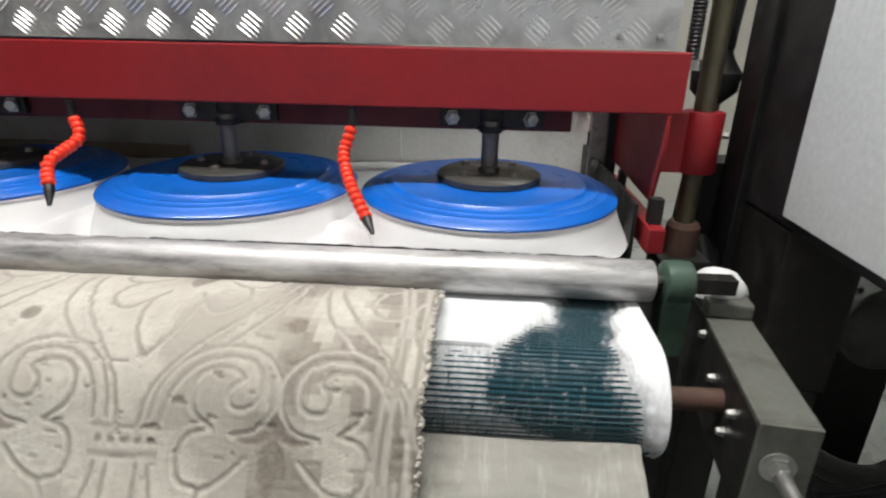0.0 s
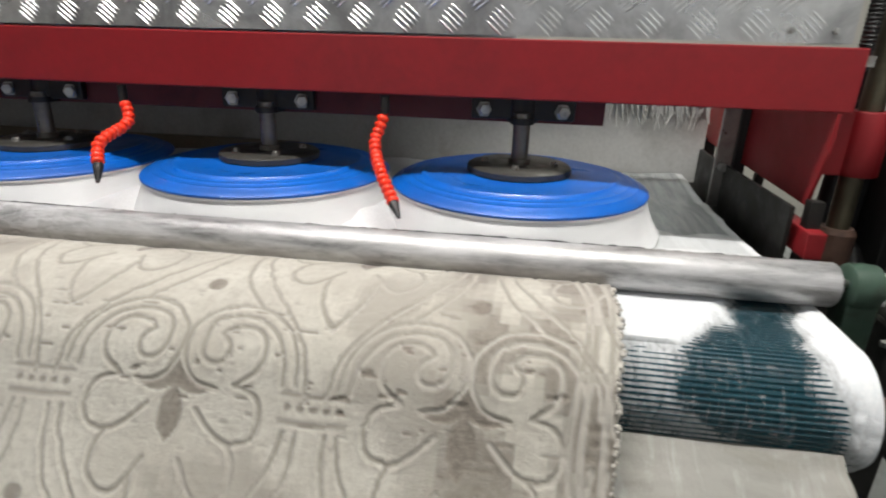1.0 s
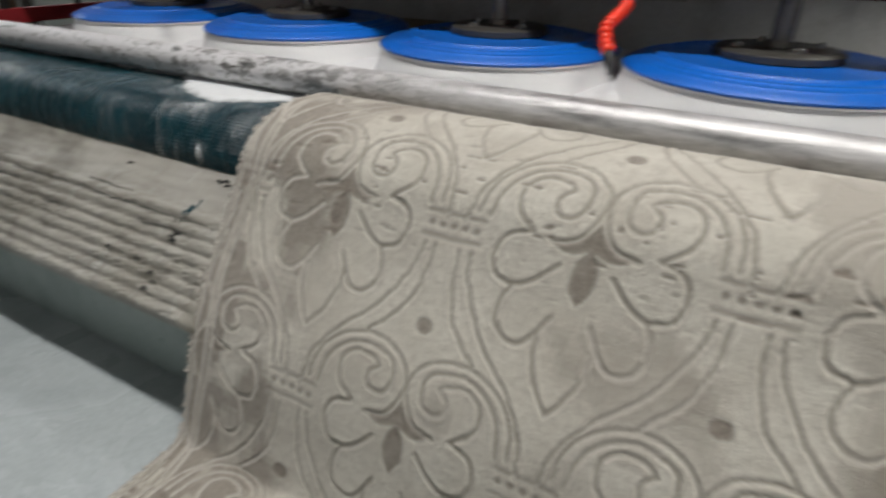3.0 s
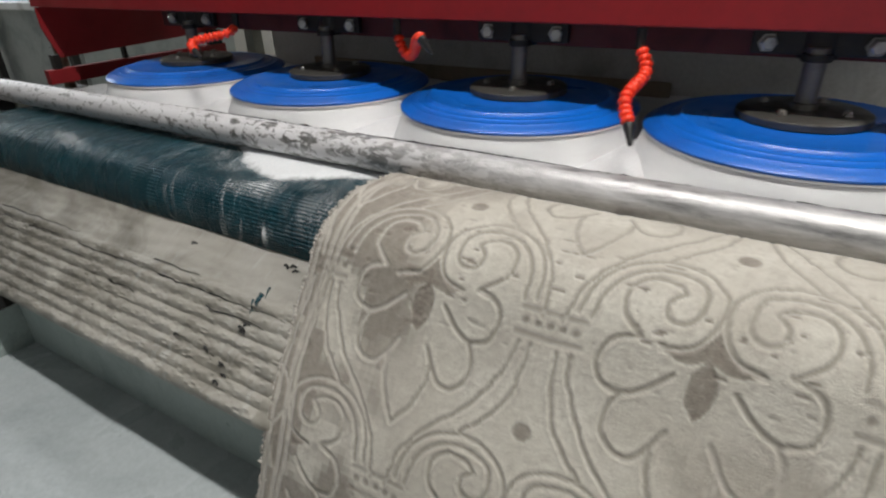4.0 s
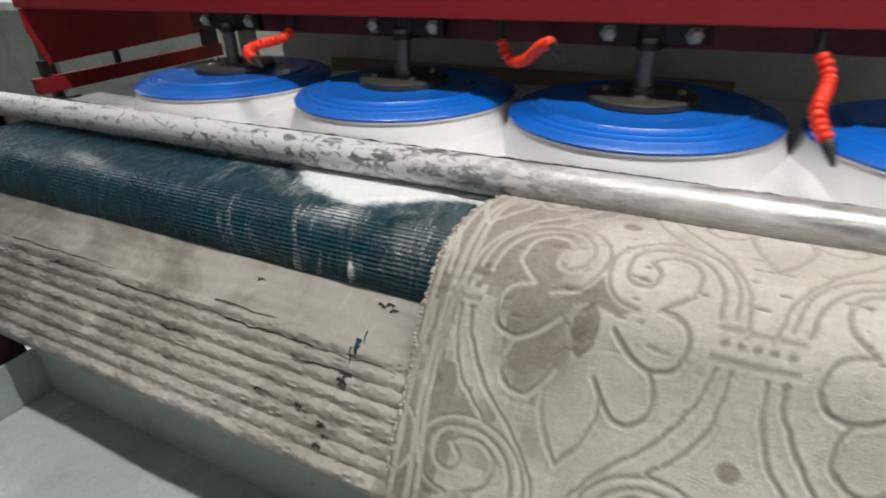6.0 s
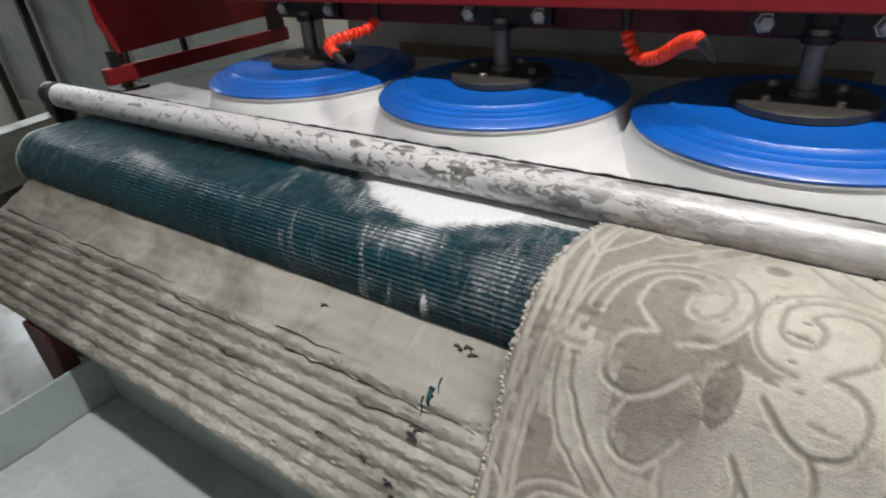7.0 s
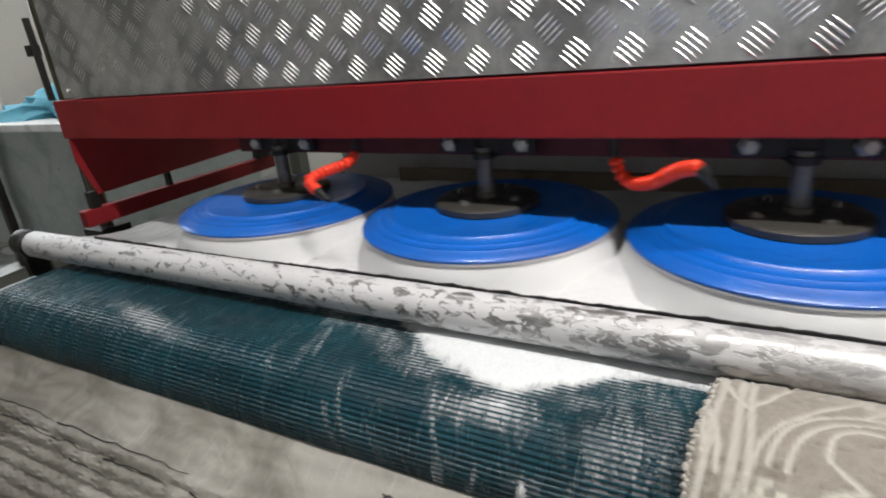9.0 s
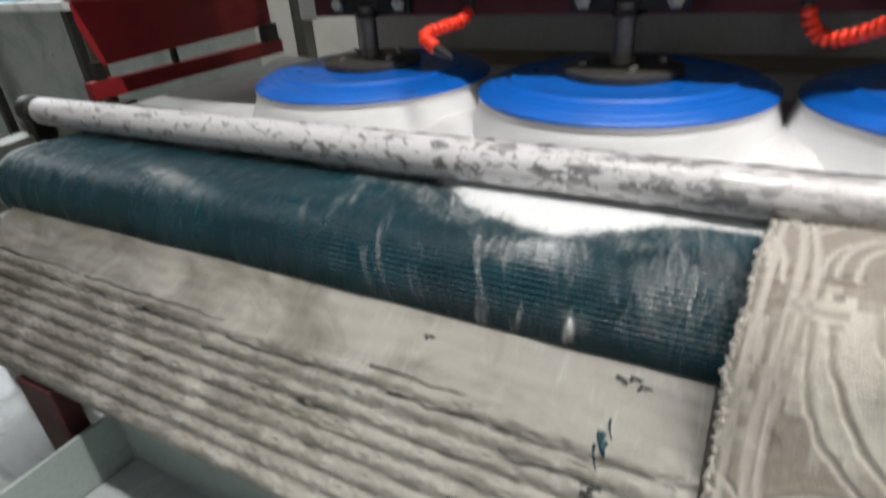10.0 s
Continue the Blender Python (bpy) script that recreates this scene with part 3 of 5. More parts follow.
def belt_path(off=0.0):
    """The belt's outer face from the far end of the bed, round the drum and back below."""
    r = DR + off
    pts = [(0.70, DZ + r)] + [(0.70 - (0.70 - DY) * i / 40, DZ + r) for i in range(1, 40)]
    for i in range(0, 61):
        a = radians(90 + 3.0 * i)
        pts.append((DY + r * math.cos(a), DZ + r * math.sin(a)))
    pts += [(DY + 0.02 + 1.1 * i / 10, DZ - r) for i in range(1, 11)]
    return pts


def ribbed(path, pitch, height):
    out = []
    fine = resample(path, pitch / 4)
    for i, q in enumerate(fine):
        a, b = fine[max(0, i - 1)], fine[min(len(fine) - 1, i + 1)]
        t = (b - a).normalized()
        n = Vector((t.y, -t.x))
        k = (0.0, 1.0, 1.0, 0.0)[i % 4] * height
        out.append((q.x + n.x * -k, q.y + n.y * -k))
    return out


belt = thing("conveyor_belt", "wet dark teal ribbed conveyor belt with soap streaks", "conveyor belt")
part("belt", extrude_x(ribbed(belt_path(), 0.0078, -0.0023), KX0, KX1, 12), BELT, belt)
edge = extrude_x([(y, z) for y, z in belt_path(0.003)][38:102], KX0 - 0.005, KX0 + 0.002, 1)
part("edge_strip", edge, GUTTER, belt, "worn white edge strip")
drum = thing("belt_drum", "rusty steel drum that carries the conveyor belt", "drum", pose(0, DY, DZ))
part("drum", rod((KX0 + 0.01, 0, 0), (KX1 - 0.012, 0, 0), DR - 0.006, 40), DARK, drum, smooth=True)
part("shaft", rod((KX0 - 0.09, 0, 0), (KX1 + 0.13, 0, 0), 0.017), RUST, drum, "rusty drum shaft", smooth=True)
t = thing("belt_bed", "flat steel bed under the belt", "conveyor bed")
part("plate", box(KX0 + 0.02, KX1 - 0.02, DY + 0.1, 0.70, 0.715, 0.754), STEEL, t)


def surface_at(s, off):
    """A point on the belt: s metres forward of the roller line, off metres proud of it."""
    flat = DY - (-0.294)
    y0 = -0.294
    if s < -flat:
        return y0 - s, DZ + DR + off
    a = (s + flat) / DR
    return DY - (DR + off) * math.sin(a), DZ + (DR + off) * math.cos(a)


def foam_sheet(name, x0, x1, s0, s1, mask, thick, label, nx, ns):
    """Lather lying on the belt, thick where the cover is full and thin where it is low."""
    verts, faces, cover = [], [], []
    for i in range(nx + 1):
        x = x0 + (x1 - x0) * i / nx
        for k in range(ns + 1):
            s = s0 + (s1 - s0) * k / ns
            m = min(1.0, max(0.0, mask(x, s)))
            cover.append(m)
            y, z = surface_at(s, 0.0014 + thick * max(0, m - 0.55) / 0.45 + 0.0009 * noise.noise((x * 60, s * 60, 3)) * (m > 0.5))
            verts.append((x, y, z))
    for i in range(nx):
        for k in range(ns):
            a = i * (ns + 1) + k
            faces.append((a, a + 1, a + ns + 2, a + ns + 1))
    me = bpy.data.meshes.new(name)
    me.from_pydata(verts, [], faces)
    at = me.attributes.new("cover", "FLOAT", "POINT")
    at.data.foreach_set("value", cover)
    me.update()
    ob = part(name, me, LATHER, None, smooth=True)
    return tagged(ob, label, "foam", kind="stuff")


def mask_left(x, s):
    """A thick patch by the rug, slanting streaks beside it, drips below, glints painted far off."""
    n = noise.fractal((x * 9, s * 16, 1.3), 1.0, 2.0, 4)
    low = float(np.interp(x, (-1.72, -1.645, -1.58, -1.52, -1.45, -1.39, -1.345, -1.25, -1.18), (0.03, 0.085, 0.125, 0.152, 0.148, 0.128, 0.075, 0.062, 0.075)))
    thick_ = (low - s) / 0.05 + 0.5 + 0.45 * n
    film = 0.62 * math.exp(-((s - low - 0.03) / 0.06) ** 2) * (0.55 + 0.6 * n) if x > -1.85 else 0
    slant = x - 0.35 * s
    streak = 0.75 * max(0, noise.noise((slant * 34, s * 5, 4)) + 0.6 * noise.noise((slant * 95, s * 9, 1))) * float(np.interp(x, (-1.95, -1.78, -1.45, -1.3), (0, 1, 0.7, 0)))
    drip = 0.95 * math.exp(-((s - 0.29) / 0.035) ** 2) * max(0, noise.noise((x * 42, 0, 6)) + 0.7 * noise.noise((x * 110, s * 20, 2)) + 0.2) * float(np.interp(x, (-1.62, -1.52, -1.40, -1.36), (0, 1, 1, 0)))
    speckle = 0.32 * float(np.interp(x, (-1.42, -1.33, -1.22), (0, 1, 0.8))) * (1 if s < 0.27 else 0.4)
    # pale patch paints the window's glints on the wet belt
    far = 0.55 * math.exp(-((x + 2.2) / 0.16) ** 2 - ((s - 0.17 - 0.2 * (x + 2.2)) / 0.03) ** 2)
    return max(thick_ if s < low + 0.05 else 0, film, streak, drip, speckle, far, 0.0) * min(1, max(0, (0.335 - s) / 0.02))


def mask_right(x, s):
    """White all over but for a teal hollow swept clear."""
    n = 0.016 * noise.fractal((x * 22, s * 18, 5.1), 1.0, 2.0, 4)
    left = float(np.interp(s, (0, 0.04, 0.12, 0.17, 0.20, 0.23, 0.27, 0.31), (0.15, 0.14, 0.105, 0.05, 0.012, 0.006, 0.02, 0.09)))
    right = float(np.interp(s, (0, 0.04, 0.12, 0.17, 0.23, 0.28, 0.32), (0.20, 0.20, 0.18, 0.166, 0.176, 0.205, 0.215)))
    out = max(left - x, x - right) + n
    c = 0.36 + out / 0.06
    if s > 0.185 and x < left + 0.02:
        c = min(c, 0.62 - (s - 0.185) * 1.3)
    return max(c, (0.15 if s > 0.15 else 0.05) + 0.30 * max(0, noise.noise((x * 85, s * 60, 2))))


foam_sheet("lather_patch", -2.6, -1.17, 0.0, 0.34, mask_left, 0.006, "thick white soap lather streaking over the belt beside the rug, with painted far glints", 420, 100)
foam_sheet("lather_patch", -0.10, 0.246, 0.0, 0.36, mask_right, 0.008, "thick white soap lather on the belt's end", 150, 120)


def lather_bed():
    """White lather over the bed under the brushes, with swept hollows."""
    verts, faces, thin, nx, ny = [], [], [], 300, 70
    for i in range(nx + 1):
        x = -2.78 + 3.03 * i / nx
        for k in range(ny + 1):
            y = -0.275 + 0.785 * k / ny
            h = 0.010 + 0.006 * noise.fractal((x * 5, y * 7, 0.4), 1.0, 2.0, 4) + 0.0015 * noise.noise((x * 50, y * 50, 0))
            h -= 0.002 * max(0, min(1, (x - 0.02) / 0.1)) * max(0, min(1, (y + 0.12) / 0.1))
            h -= 0.004 * max(0, min(1, (-2.52 - x) / 0.1)) * (0.6 + noise.noise((x * 9, y * 9, 7)))
            h += max(0, 0.030 - 0.22 * abs(y + 0.235)) * (0.8 + 0.5 * noise.noise((x * 7, 0, 3)))
            h += 0.10 * max(0, y - 0.30) * (0.8 + 0.4 * noise.noise((x * 6, 1, 3)))
            verts.append((x, y, BED + h))
            n = 0.05 * noise.fractal((x * 6, y * 6, 2), 1.0, 2.0, 4)
            patch = min((x + 0.09 + n) / 0.02, (y + 0.13 + 0.4 * n) / 0.02, (0.24 - x) / 0.02)
            dark = min((x - 0.02 + 0.3 * n) / 0.02, (y + 0.02 + n) / 0.03)
            far = 0.8 * min(1, max(0, (-2.40 - x + 2 * n) / 0.15))
            thin.append(max(0.0, far, min(0.5, patch)) + 0.5 * min(1.0, max(0.0, dark)))
    for i in range(nx):
        for k in range(ny):
            a = i * (ny + 1) + k
            faces.append((a, a + ny + 1, a + ny + 2, a + 1))
    me = bpy.data.meshes.new("lather_bed")
    me.from_pydata(verts, [], faces)
    me.attributes.new("thin", "FLOAT", "POINT").data.foreach_set("value", thin)
    me.update()
    return tagged(part("lather_bed", me, BEDFOAM, None, smooth=True), "white soap lather spread over the bed", "foam", kind="stuff")


lather_bed()

# ---- press roller ----
RY, RZ, RR = -0.322, 0.804, 0.034
t = thing("press_roller", "wet steel press roller spotted with soap foam", "roller", pose(0, RY, RZ))
part("tube", lathe([(RR - 0.002, -2.825), (RR, -2.822)] + [(RR, -2.822 + 3.09 * i / 20) for i in range(1, 20)] + [(RR, 0.264), (RR - 0.002, 0.267)], 48, Euler((0, radians(90), 0)).to_matrix().to_4x4()), ROLLER, t, smooth=True)
part("shaft", rod((-2.90, 0, 0), (0.332, 0, 0), 0.012), RUST, t, "rusty roller shaft", smooth=True)
for x, s in ((0.305, 1), (-2.865, -1)):
    b = thing("roller_bearing", "oily green bearing block on the roller end" if s > 0 else "greasy black bearing block on the roller end", "bearing", pose(x, RY, RZ), "roller bearings")
    part("housing", lathe([(0.028, -0.024), (0.034, -0.019), (0.036, 0), (0.034, 0.019), (0.028, 0.024)], 28, Euler((0, radians(90), 0)).to_matrix().to_4x4()), GREEN if s > 0 else DARK, b, smooth=True)
    part("stand", box(-0.022, 0.022, -0.024, 0.024, -0.125, -0.02, 0.004), GREEN if s > 0 else DARK, b)
    part("grease_nipple", rod((-0.026 * s, -0.012, 0.008), (-0.036 * s, -0.016, 0.012), 0.006), ZINC, b)
part("shaft_end", box(0.330, 0.396, -0.014, 0.014, -0.014, 0.012, 0.002), DARK, bpy.data.objects["press_roller"], "dark squared shaft end")
g = bmesh.new()
bmesh.ops.create_icosphere(g, subdivisions=3, radius=1)
for v in g.verts:
    k = 1 + 0.12 * noise.noise(v.co * 2.5)
    v.co = Vector((v.co.x * 0.045 * k, v.co.y * 0.042 * k, max(-0.2, v.co.z) * 0.036 * k))
t = thing("white_shaft_guard", "chipped white plastic guard beside the shaft end", "guard", pose(0.398, RY + 0.055, 0.770))
part("shell", g, WHITEPAINT, t, smooth=True)

# ragged black strip paints the shaded gap line behind the roller
verts, faces, n = [], [], 400
for i in range(n + 1):
    x = -2.62 + 2.86 * i / n
    top = 0.8262 + 0.0045 * noise.noise((x * 2.1, 0, 8)) + 0.003 * noise.noise((x * 31, 0, 2)) + 0.002 * noise.noise((x * 90, 1, 2))
    verts += [(x, -0.284, 0.782), (x, -0.284, top), (x, -0.280, top), (x, -0.280, 0.782)]
for i in range(n):
    q = 4 * i
    faces += [(q + k, q + (k + 1) % 4, q + 4 + (k + 1) % 4, q + 4 + k) for k in range(4)]
faces += [(3, 2, 1, 0), tuple(4 * n + k for k in range(4))]
me = bpy.data.meshes.new("shade_strip")
me.from_pydata(verts, [], faces)
me.update()
t = thing("gap_shade_strip", "thin ragged black strip painting the shaded gap behind the press roller", "wiper blade")
part("shade_strip", me, BLACK, t)

# ---- belt take-up arms at both ends ----
for x, s in ((0.318, 1), (-2.885, -1)):
    t = thing("take_up_arm", "dented grey-green steel channel arm with a tension bolt", "channel arm", pose(x + (0.09 if s > 0 else -0.05), -0.20, 0, 0, 0, -7 if s > 0 else 12) @ pose(0, 0.20, 0), "take-up arms")
    part("top_flange", box(-0.03, 0.04, -0.59, -0.20, 0.738, 0.746, 0.002), CHANNEL, t)
    # black steel here paints the shade on the web's unlit side
    part("inner_web", box(-0.03, -0.023, -0.59, -0.20, 0.60, 0.738), DARK, t, "greasy inner web, blacked for its shade")
    part("outer_web", box(0.033, 0.04, -0.59, -0.20, 0.60, 0.738), CHANNEL, t)
    part("end_plate", box(-0.03, 0.04, -0.598, -0.59, 0.60, 0.746, 0.002), CHANNEL, t)
    rot = Euler((radians(90), 0, 0)).to_matrix().to_4x4()
    part("washer", lathe([(0.021, 0), (0.021, 0.003)], 24, Matrix.Translation((0.0, -0.598, 0.687)) @ rot), ZINC, t)
    part("tension_bolt", rod((0, -0.601, 0.687), (0.0, -0.672, 0.687), 0.010, 16), ZINC, t, "zinc tension bolt", smooth=True)
    part("tension_nut", hexbolt(Matrix.Translation((0, -0.601, 0.687)) @ rot, 0.026, 0.014), ZINC, t)
    for y, z in ((-0.34, 0.72), (-0.42, 0.69), (-0.50, 0.655), (-0.52, 0.70)):
        part("web_bolt", hexbolt(Matrix.Translation((-0.03, y, z)) @ Euler((0, radians(-90), 0)).to_matrix().to_4x4(), 0.013, 0.008), ZINC, t)
    part("bearing_foot", box(-0.03, 0.04, -0.33, -0.25, 0.746, 0.772, 0.006), CHANNEL, t)
    part("support_leg", box(-0.028, 0.038, -0.30, -0.22, 0.0, 0.60, 0.003), DARK, t)
    part("support_leg", box(-0.028, 0.038, -0.58, -0.52, 0.0, 0.60, 0.003), DARK, t)

# ---- canvas apron below the drum ----
APRON_LINE = bez([(0, y, z) for y, z in ((-0.492, 0.694), (-0.530, 0.667), (-0.566, 0.646), (-0.605, 0.628), (-0.645, 0.605), (-0.687, 0.564), (-0.725, 0.526), (-0.768, 0.486))], 12)
AP_Y, AP_Z = np.array([q.y for q in APRON_LINE]), np.array([q.z for q in APRON_LINE])
AP_D = np.concatenate([[0], np.cumsum(np.hypot(np.diff(AP_Y), np.diff(AP_Z)))])
AP_A = np.arctan2(np.gradient(AP_Z), np.gradient(AP_Y))
FOLD_D, FOLD_W = 0.155, 0.0245


def apron_at(d, off=0.0):
    """A point on the canvas, d metres down from the drum, off metres proud of it."""
    w = abs(math.sin(math.pi * (d - FOLD_D) / FOLD_W)) if d > FOLD_D else 0
    a = float(np.interp(d, AP_D, AP_A))
    h = 0.0068 * w + off
    return float(np.interp(d, AP_D, AP_Y)) + math.sin(a) * h, float(np.interp(d, AP_D, AP_Z)) - math.cos(a) * h


def apron_profile():
    pts = [apron_at(AP_D[-1] * i / 90) for i in range(91)]
    end = pts[-1]
    return pts + [(end[0] + 0.004, end[1] - 0.014), (end[0] + 0.05, end[1] - 0.03)]


def apron_wave(x, k):
    """Folds and sag of the canvas; it lies deeper where the rug weighs on it."""
    press = 0.050 * min(1, max(0, (x + 1.25) / 0.03)) * min(1, max(0, (-0.075 - x) / 0.03)) * min(1, k / 12)
    fold = min(1, max(0, (k - 36) / 8))
    a = 0.003 * noise.noise((x * 3.1, k * 0.05, 0)) + 0.0022 * noise.noise((x * 11, k * 0.22, 2)) + 0.0034 * noise.noise((x * 55 + k * 0.8, k * 0.6, 4)) * fold + 0.0012 * fold * noise.noise((x * 110, k * 0.9, 4))
    a += 0.0034 * noise.noise((x * 26, (k // 8) * 7.3, 1)) * fold
    return -a * 0.6 + press * 0.7, a - press * 0.9


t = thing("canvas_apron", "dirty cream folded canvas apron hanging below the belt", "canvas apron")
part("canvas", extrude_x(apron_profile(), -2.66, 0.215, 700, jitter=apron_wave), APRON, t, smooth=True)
# dark frayed threads on the canvas
def on_apron(x, d, off=0.004):
    return Vector((x, *apron_at(d, off)))


rng = random.Random(4)
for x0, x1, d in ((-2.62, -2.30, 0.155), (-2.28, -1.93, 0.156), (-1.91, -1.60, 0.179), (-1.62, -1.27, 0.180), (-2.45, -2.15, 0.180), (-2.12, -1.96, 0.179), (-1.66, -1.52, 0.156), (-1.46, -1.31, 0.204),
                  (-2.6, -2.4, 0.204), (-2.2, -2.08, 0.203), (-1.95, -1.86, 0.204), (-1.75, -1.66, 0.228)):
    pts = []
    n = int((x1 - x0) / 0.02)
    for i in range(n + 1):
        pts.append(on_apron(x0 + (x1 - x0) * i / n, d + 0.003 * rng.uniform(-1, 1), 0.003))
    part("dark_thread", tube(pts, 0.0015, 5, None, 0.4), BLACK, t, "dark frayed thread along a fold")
for cx, d in ((-1.337, 0.075), (-1.345, 0.080), (-1.326, 0.083), (-1.356, 0.206), (-1.360, 0.213), (-1.352, 0.218), (-1.357, 0.222), (-1.362, 0.285), (-1.352, 0.30), (-1.356, 0.315), (-1.41, 0.272), (-1.50, 0.268), (-1.60, 0.092), (-1.44, 0.045)):
    bm = bmesh.new()
    for q in range(3):
        a = rng.uniform(-0.5, 1.2)
        cx += rng.uniform(-0.004, 0.004)
        ln = rng.uniform(0.003, 0.010)
        pts = [on_apron(cx + ln * k * math.cos(a + 0.5 * k), d + ln * k * math.sin(a + 0.5 * k) * 0.7, 0.002) for k in (-1, -0.3, 0.4, 1)]
        tube(pts, rng.uniform(0.0013, 0.0026), 5, bm, 0.4)
    part("yarn_scrap", bm, BLACK, t, "dark yarn scrap")
for cx, d, ln, r in ((-1.353, 0.158, 0.010, 0.0055), (-1.349, 0.166, 0.007, 0.005), (-1.356, 0.176, 0.012, 0.0022), (-1.347, 0.142, 0.011, 0.0018)):
    part("teal_scrap", tube([on_apron(cx + 0.3 * ln * k + 0.002 * k * k, d + ln * k, 0.003) for k in (-1, -0.4, 0.3, 1)], r, 6, None, 0.3), BELT, t, "shred of teal belt rubber")

# ---- trough below ----
t = thing("drain_trough", "wet grey steel drain trough below the belt", "trough")
TX0 = -2.22
part("rear_wall", box(TX0, 0.2, -0.706, -0.698, 0.245, 0.456), GUTTER, t)
# black strip stands in for the shaded gap between apron and wall
part("under_apron_shade", box(TX0, 0.2, -0.712, -0.700, 0.458, 0.474), BLACK, t, "black strip painting the dark gap under the apron")
part("base", box(TX0, 0.2, -1.42, -0.706, 0.245, 0.255), GUTTER, t)
part("end_wall", box(TX0 - 0.008, TX0, -1.42, -0.698, 0.245, 0.38), GUTTER, t)
part("front_wall", box(TX0, 0.2, -1.428, -1.42, 0.245, 0.34), GUTTER, t)
for x in (-2.1, -1.3, 0.0):
    part("foot", box(x - 0.03, x + 0.03, -1.38, -0.72, 0.0, 0.245), GUTTER, t)
t = thing("red_foot", "dark red painted steel foot beside the trough", "frame foot", pose(TX0 - 0.035, -0.735, 0))
part("plate", box(-0.10, 0.0, -0.04, 0.0, 0.0, 0.47, 0.003), mat("dark_red_primer", (0.07, 0.015, 0.014), 0.6), t)


def puddle():
    verts, faces, nx, ny = [], [], 200, 60
    for i in range(nx + 1):
        x = TX0 + 0.004 + 2.4 * i / nx
        for k in range(ny + 1):
            y = -1.41 + 0.66 * k / ny + 0.05 * (k == ny)
            n = noise.fractal((x * 2.2, y * 3.5, 9), 1.0, 2.0, 5)
            h = 0.006 + 0.010 * n - 0.004 * max(0, (y + 0.80) / 0.05) + 0.003 * noise.noise((x * 40, y * 40, 1))
            verts.append((x, y, 0.257 + h))
    for i in range(nx):
        for k in range(ny):
            a = i * (ny + 1) + k
            faces.append((a, a + ny + 1, a + ny + 2, a + 1))
    me = bpy.data.meshes.new("foam_puddle")
    me.from_pydata(verts, [], faces)
    me.update()
    return tagged(part("foam_puddle", me, SUDS, None, smooth=True), "white foam floating in the drain trough", "foam", kind="stuff")


puddle()

# ---- the rug ----
RX0, RX1 = -1.214, -0.065
RUG_PATH = [(-0.03, 0.758), (-0.12, 0.758), (-0.21, 0.758), (-0.27, 0.761), (-0.31, 0.764), (-0.345, 0.771), (-0.38, 0.789), (-0.422, 0.798), (-0.483, 0.799), (-0.537, 0.780), (-0.578, 0.744), (-0.605, 0.694), (-0.635, 0.640), (-0.672, 0.587), (-0.707, 0.537), (-0.736, 0.489), (-0.760, 0.434), (-0.778, 0.380), (-0.793, 0.335), (-0.806, 0.300), (-0.824, 0.276), (-0.865, 0.267), (-0.93, 0.266), (-1.02, 0.266)]
CELL, DROP = 0.373, 0.300
FLOWER_X, DOT_V = -0.615, 0.223
# how far the rug has been drawn in under the roller: seconds, metres
FEED = [(0, 0.0), (1, 0.008), (2, 0.018), (3.2, 0.029), (4.5, 0.048), (5.5, 0.064), (6.2, 0.075), (7.3, 0.096), (8, 0.109), (9, 0.123), (10, 0.135)]
FEED_REST = 0.06

# half of one repeat, mirrored about the flower's middle; origin at the dot above it
MOTIF = {
    "scroll_outer": [(0.158, 0.142), (0.150, 0.100), (0.122, 0.060), (0.078, 0.040), (0.035, 0.048), (0.006, 0.080), (0.004, 0.115), (0.022, 0.148), (0.054, 0.158)],
    "scroll_inner": [(0.142, 0.145), (0.134, 0.105), (0.108, 0.070), (0.070, 0.056), (0.037, 0.066), (0.025, 0.088), (0.028, 0.116), (0.045, 0.125), (0.060, 0.119), (0.062, 0.102), (0.048, 0.088)],
    "scroll_lobe": [(0.048, 0.088), (0.062, 0.076), (0.088, 0.074), (0.108, 0.094), (0.107, 0.126), (0.079, 0.151)],
    "petal_upper": [(0.079, 0.151), (0.108, 0.162), (0.119, 0.190), (0.110, 0.215), (0.083, 0.222), (0.058, 0.210), (0.034, 0.187)],
    "petal_lower": [(0.083, 0.222), (0.094, 0.246), (0.093, 0.272), (0.075, 0.289), (0.053, 0.288), (0.036, 0.268), (0.024, 0.248)],
    "petal_tip": [(0.036, 0.268), (0.034, 0.300), (0.019, 0.336), (0.0, 0.362)],
    "stem_outer": [(0.152, 0.201), (0.143, 0.240), (0.109, 0.297), (0.055, 0.353), (0.024, 0.398), (0.013, 0.450)],
    "stem_inner": [(0.168, 0.201), (0.165, 0.243), (0.147, 0.293), (0.105, 0.338)],
}


def seg_dist(px, py, line):
    """Distance from points to a polyline."""
    d = np.full(px.shape, 9.0)
    for (ax, ay), (bx, by) in zip(line, line[1:]):
        vx, vy = bx - ax, by - ay
        t = np.clip(((px - ax) * vx + (py - ay) * vy) / (vx * vx + vy * vy + 1e-12), 0, 1)
        d = np.minimum(d, np.hypot(px - ax - t * vx, py - ay - t * vy))
    return d


def smooth_line(points, n=6):
    return [(q.x, q.y) for q in bez([(a, b, 0) for a, b in points], n)]


def step_down(d, w, soft):
    """1 inside w, falling to 0 over soft."""
    return np.clip((w + soft - d) / soft, 0, 1)


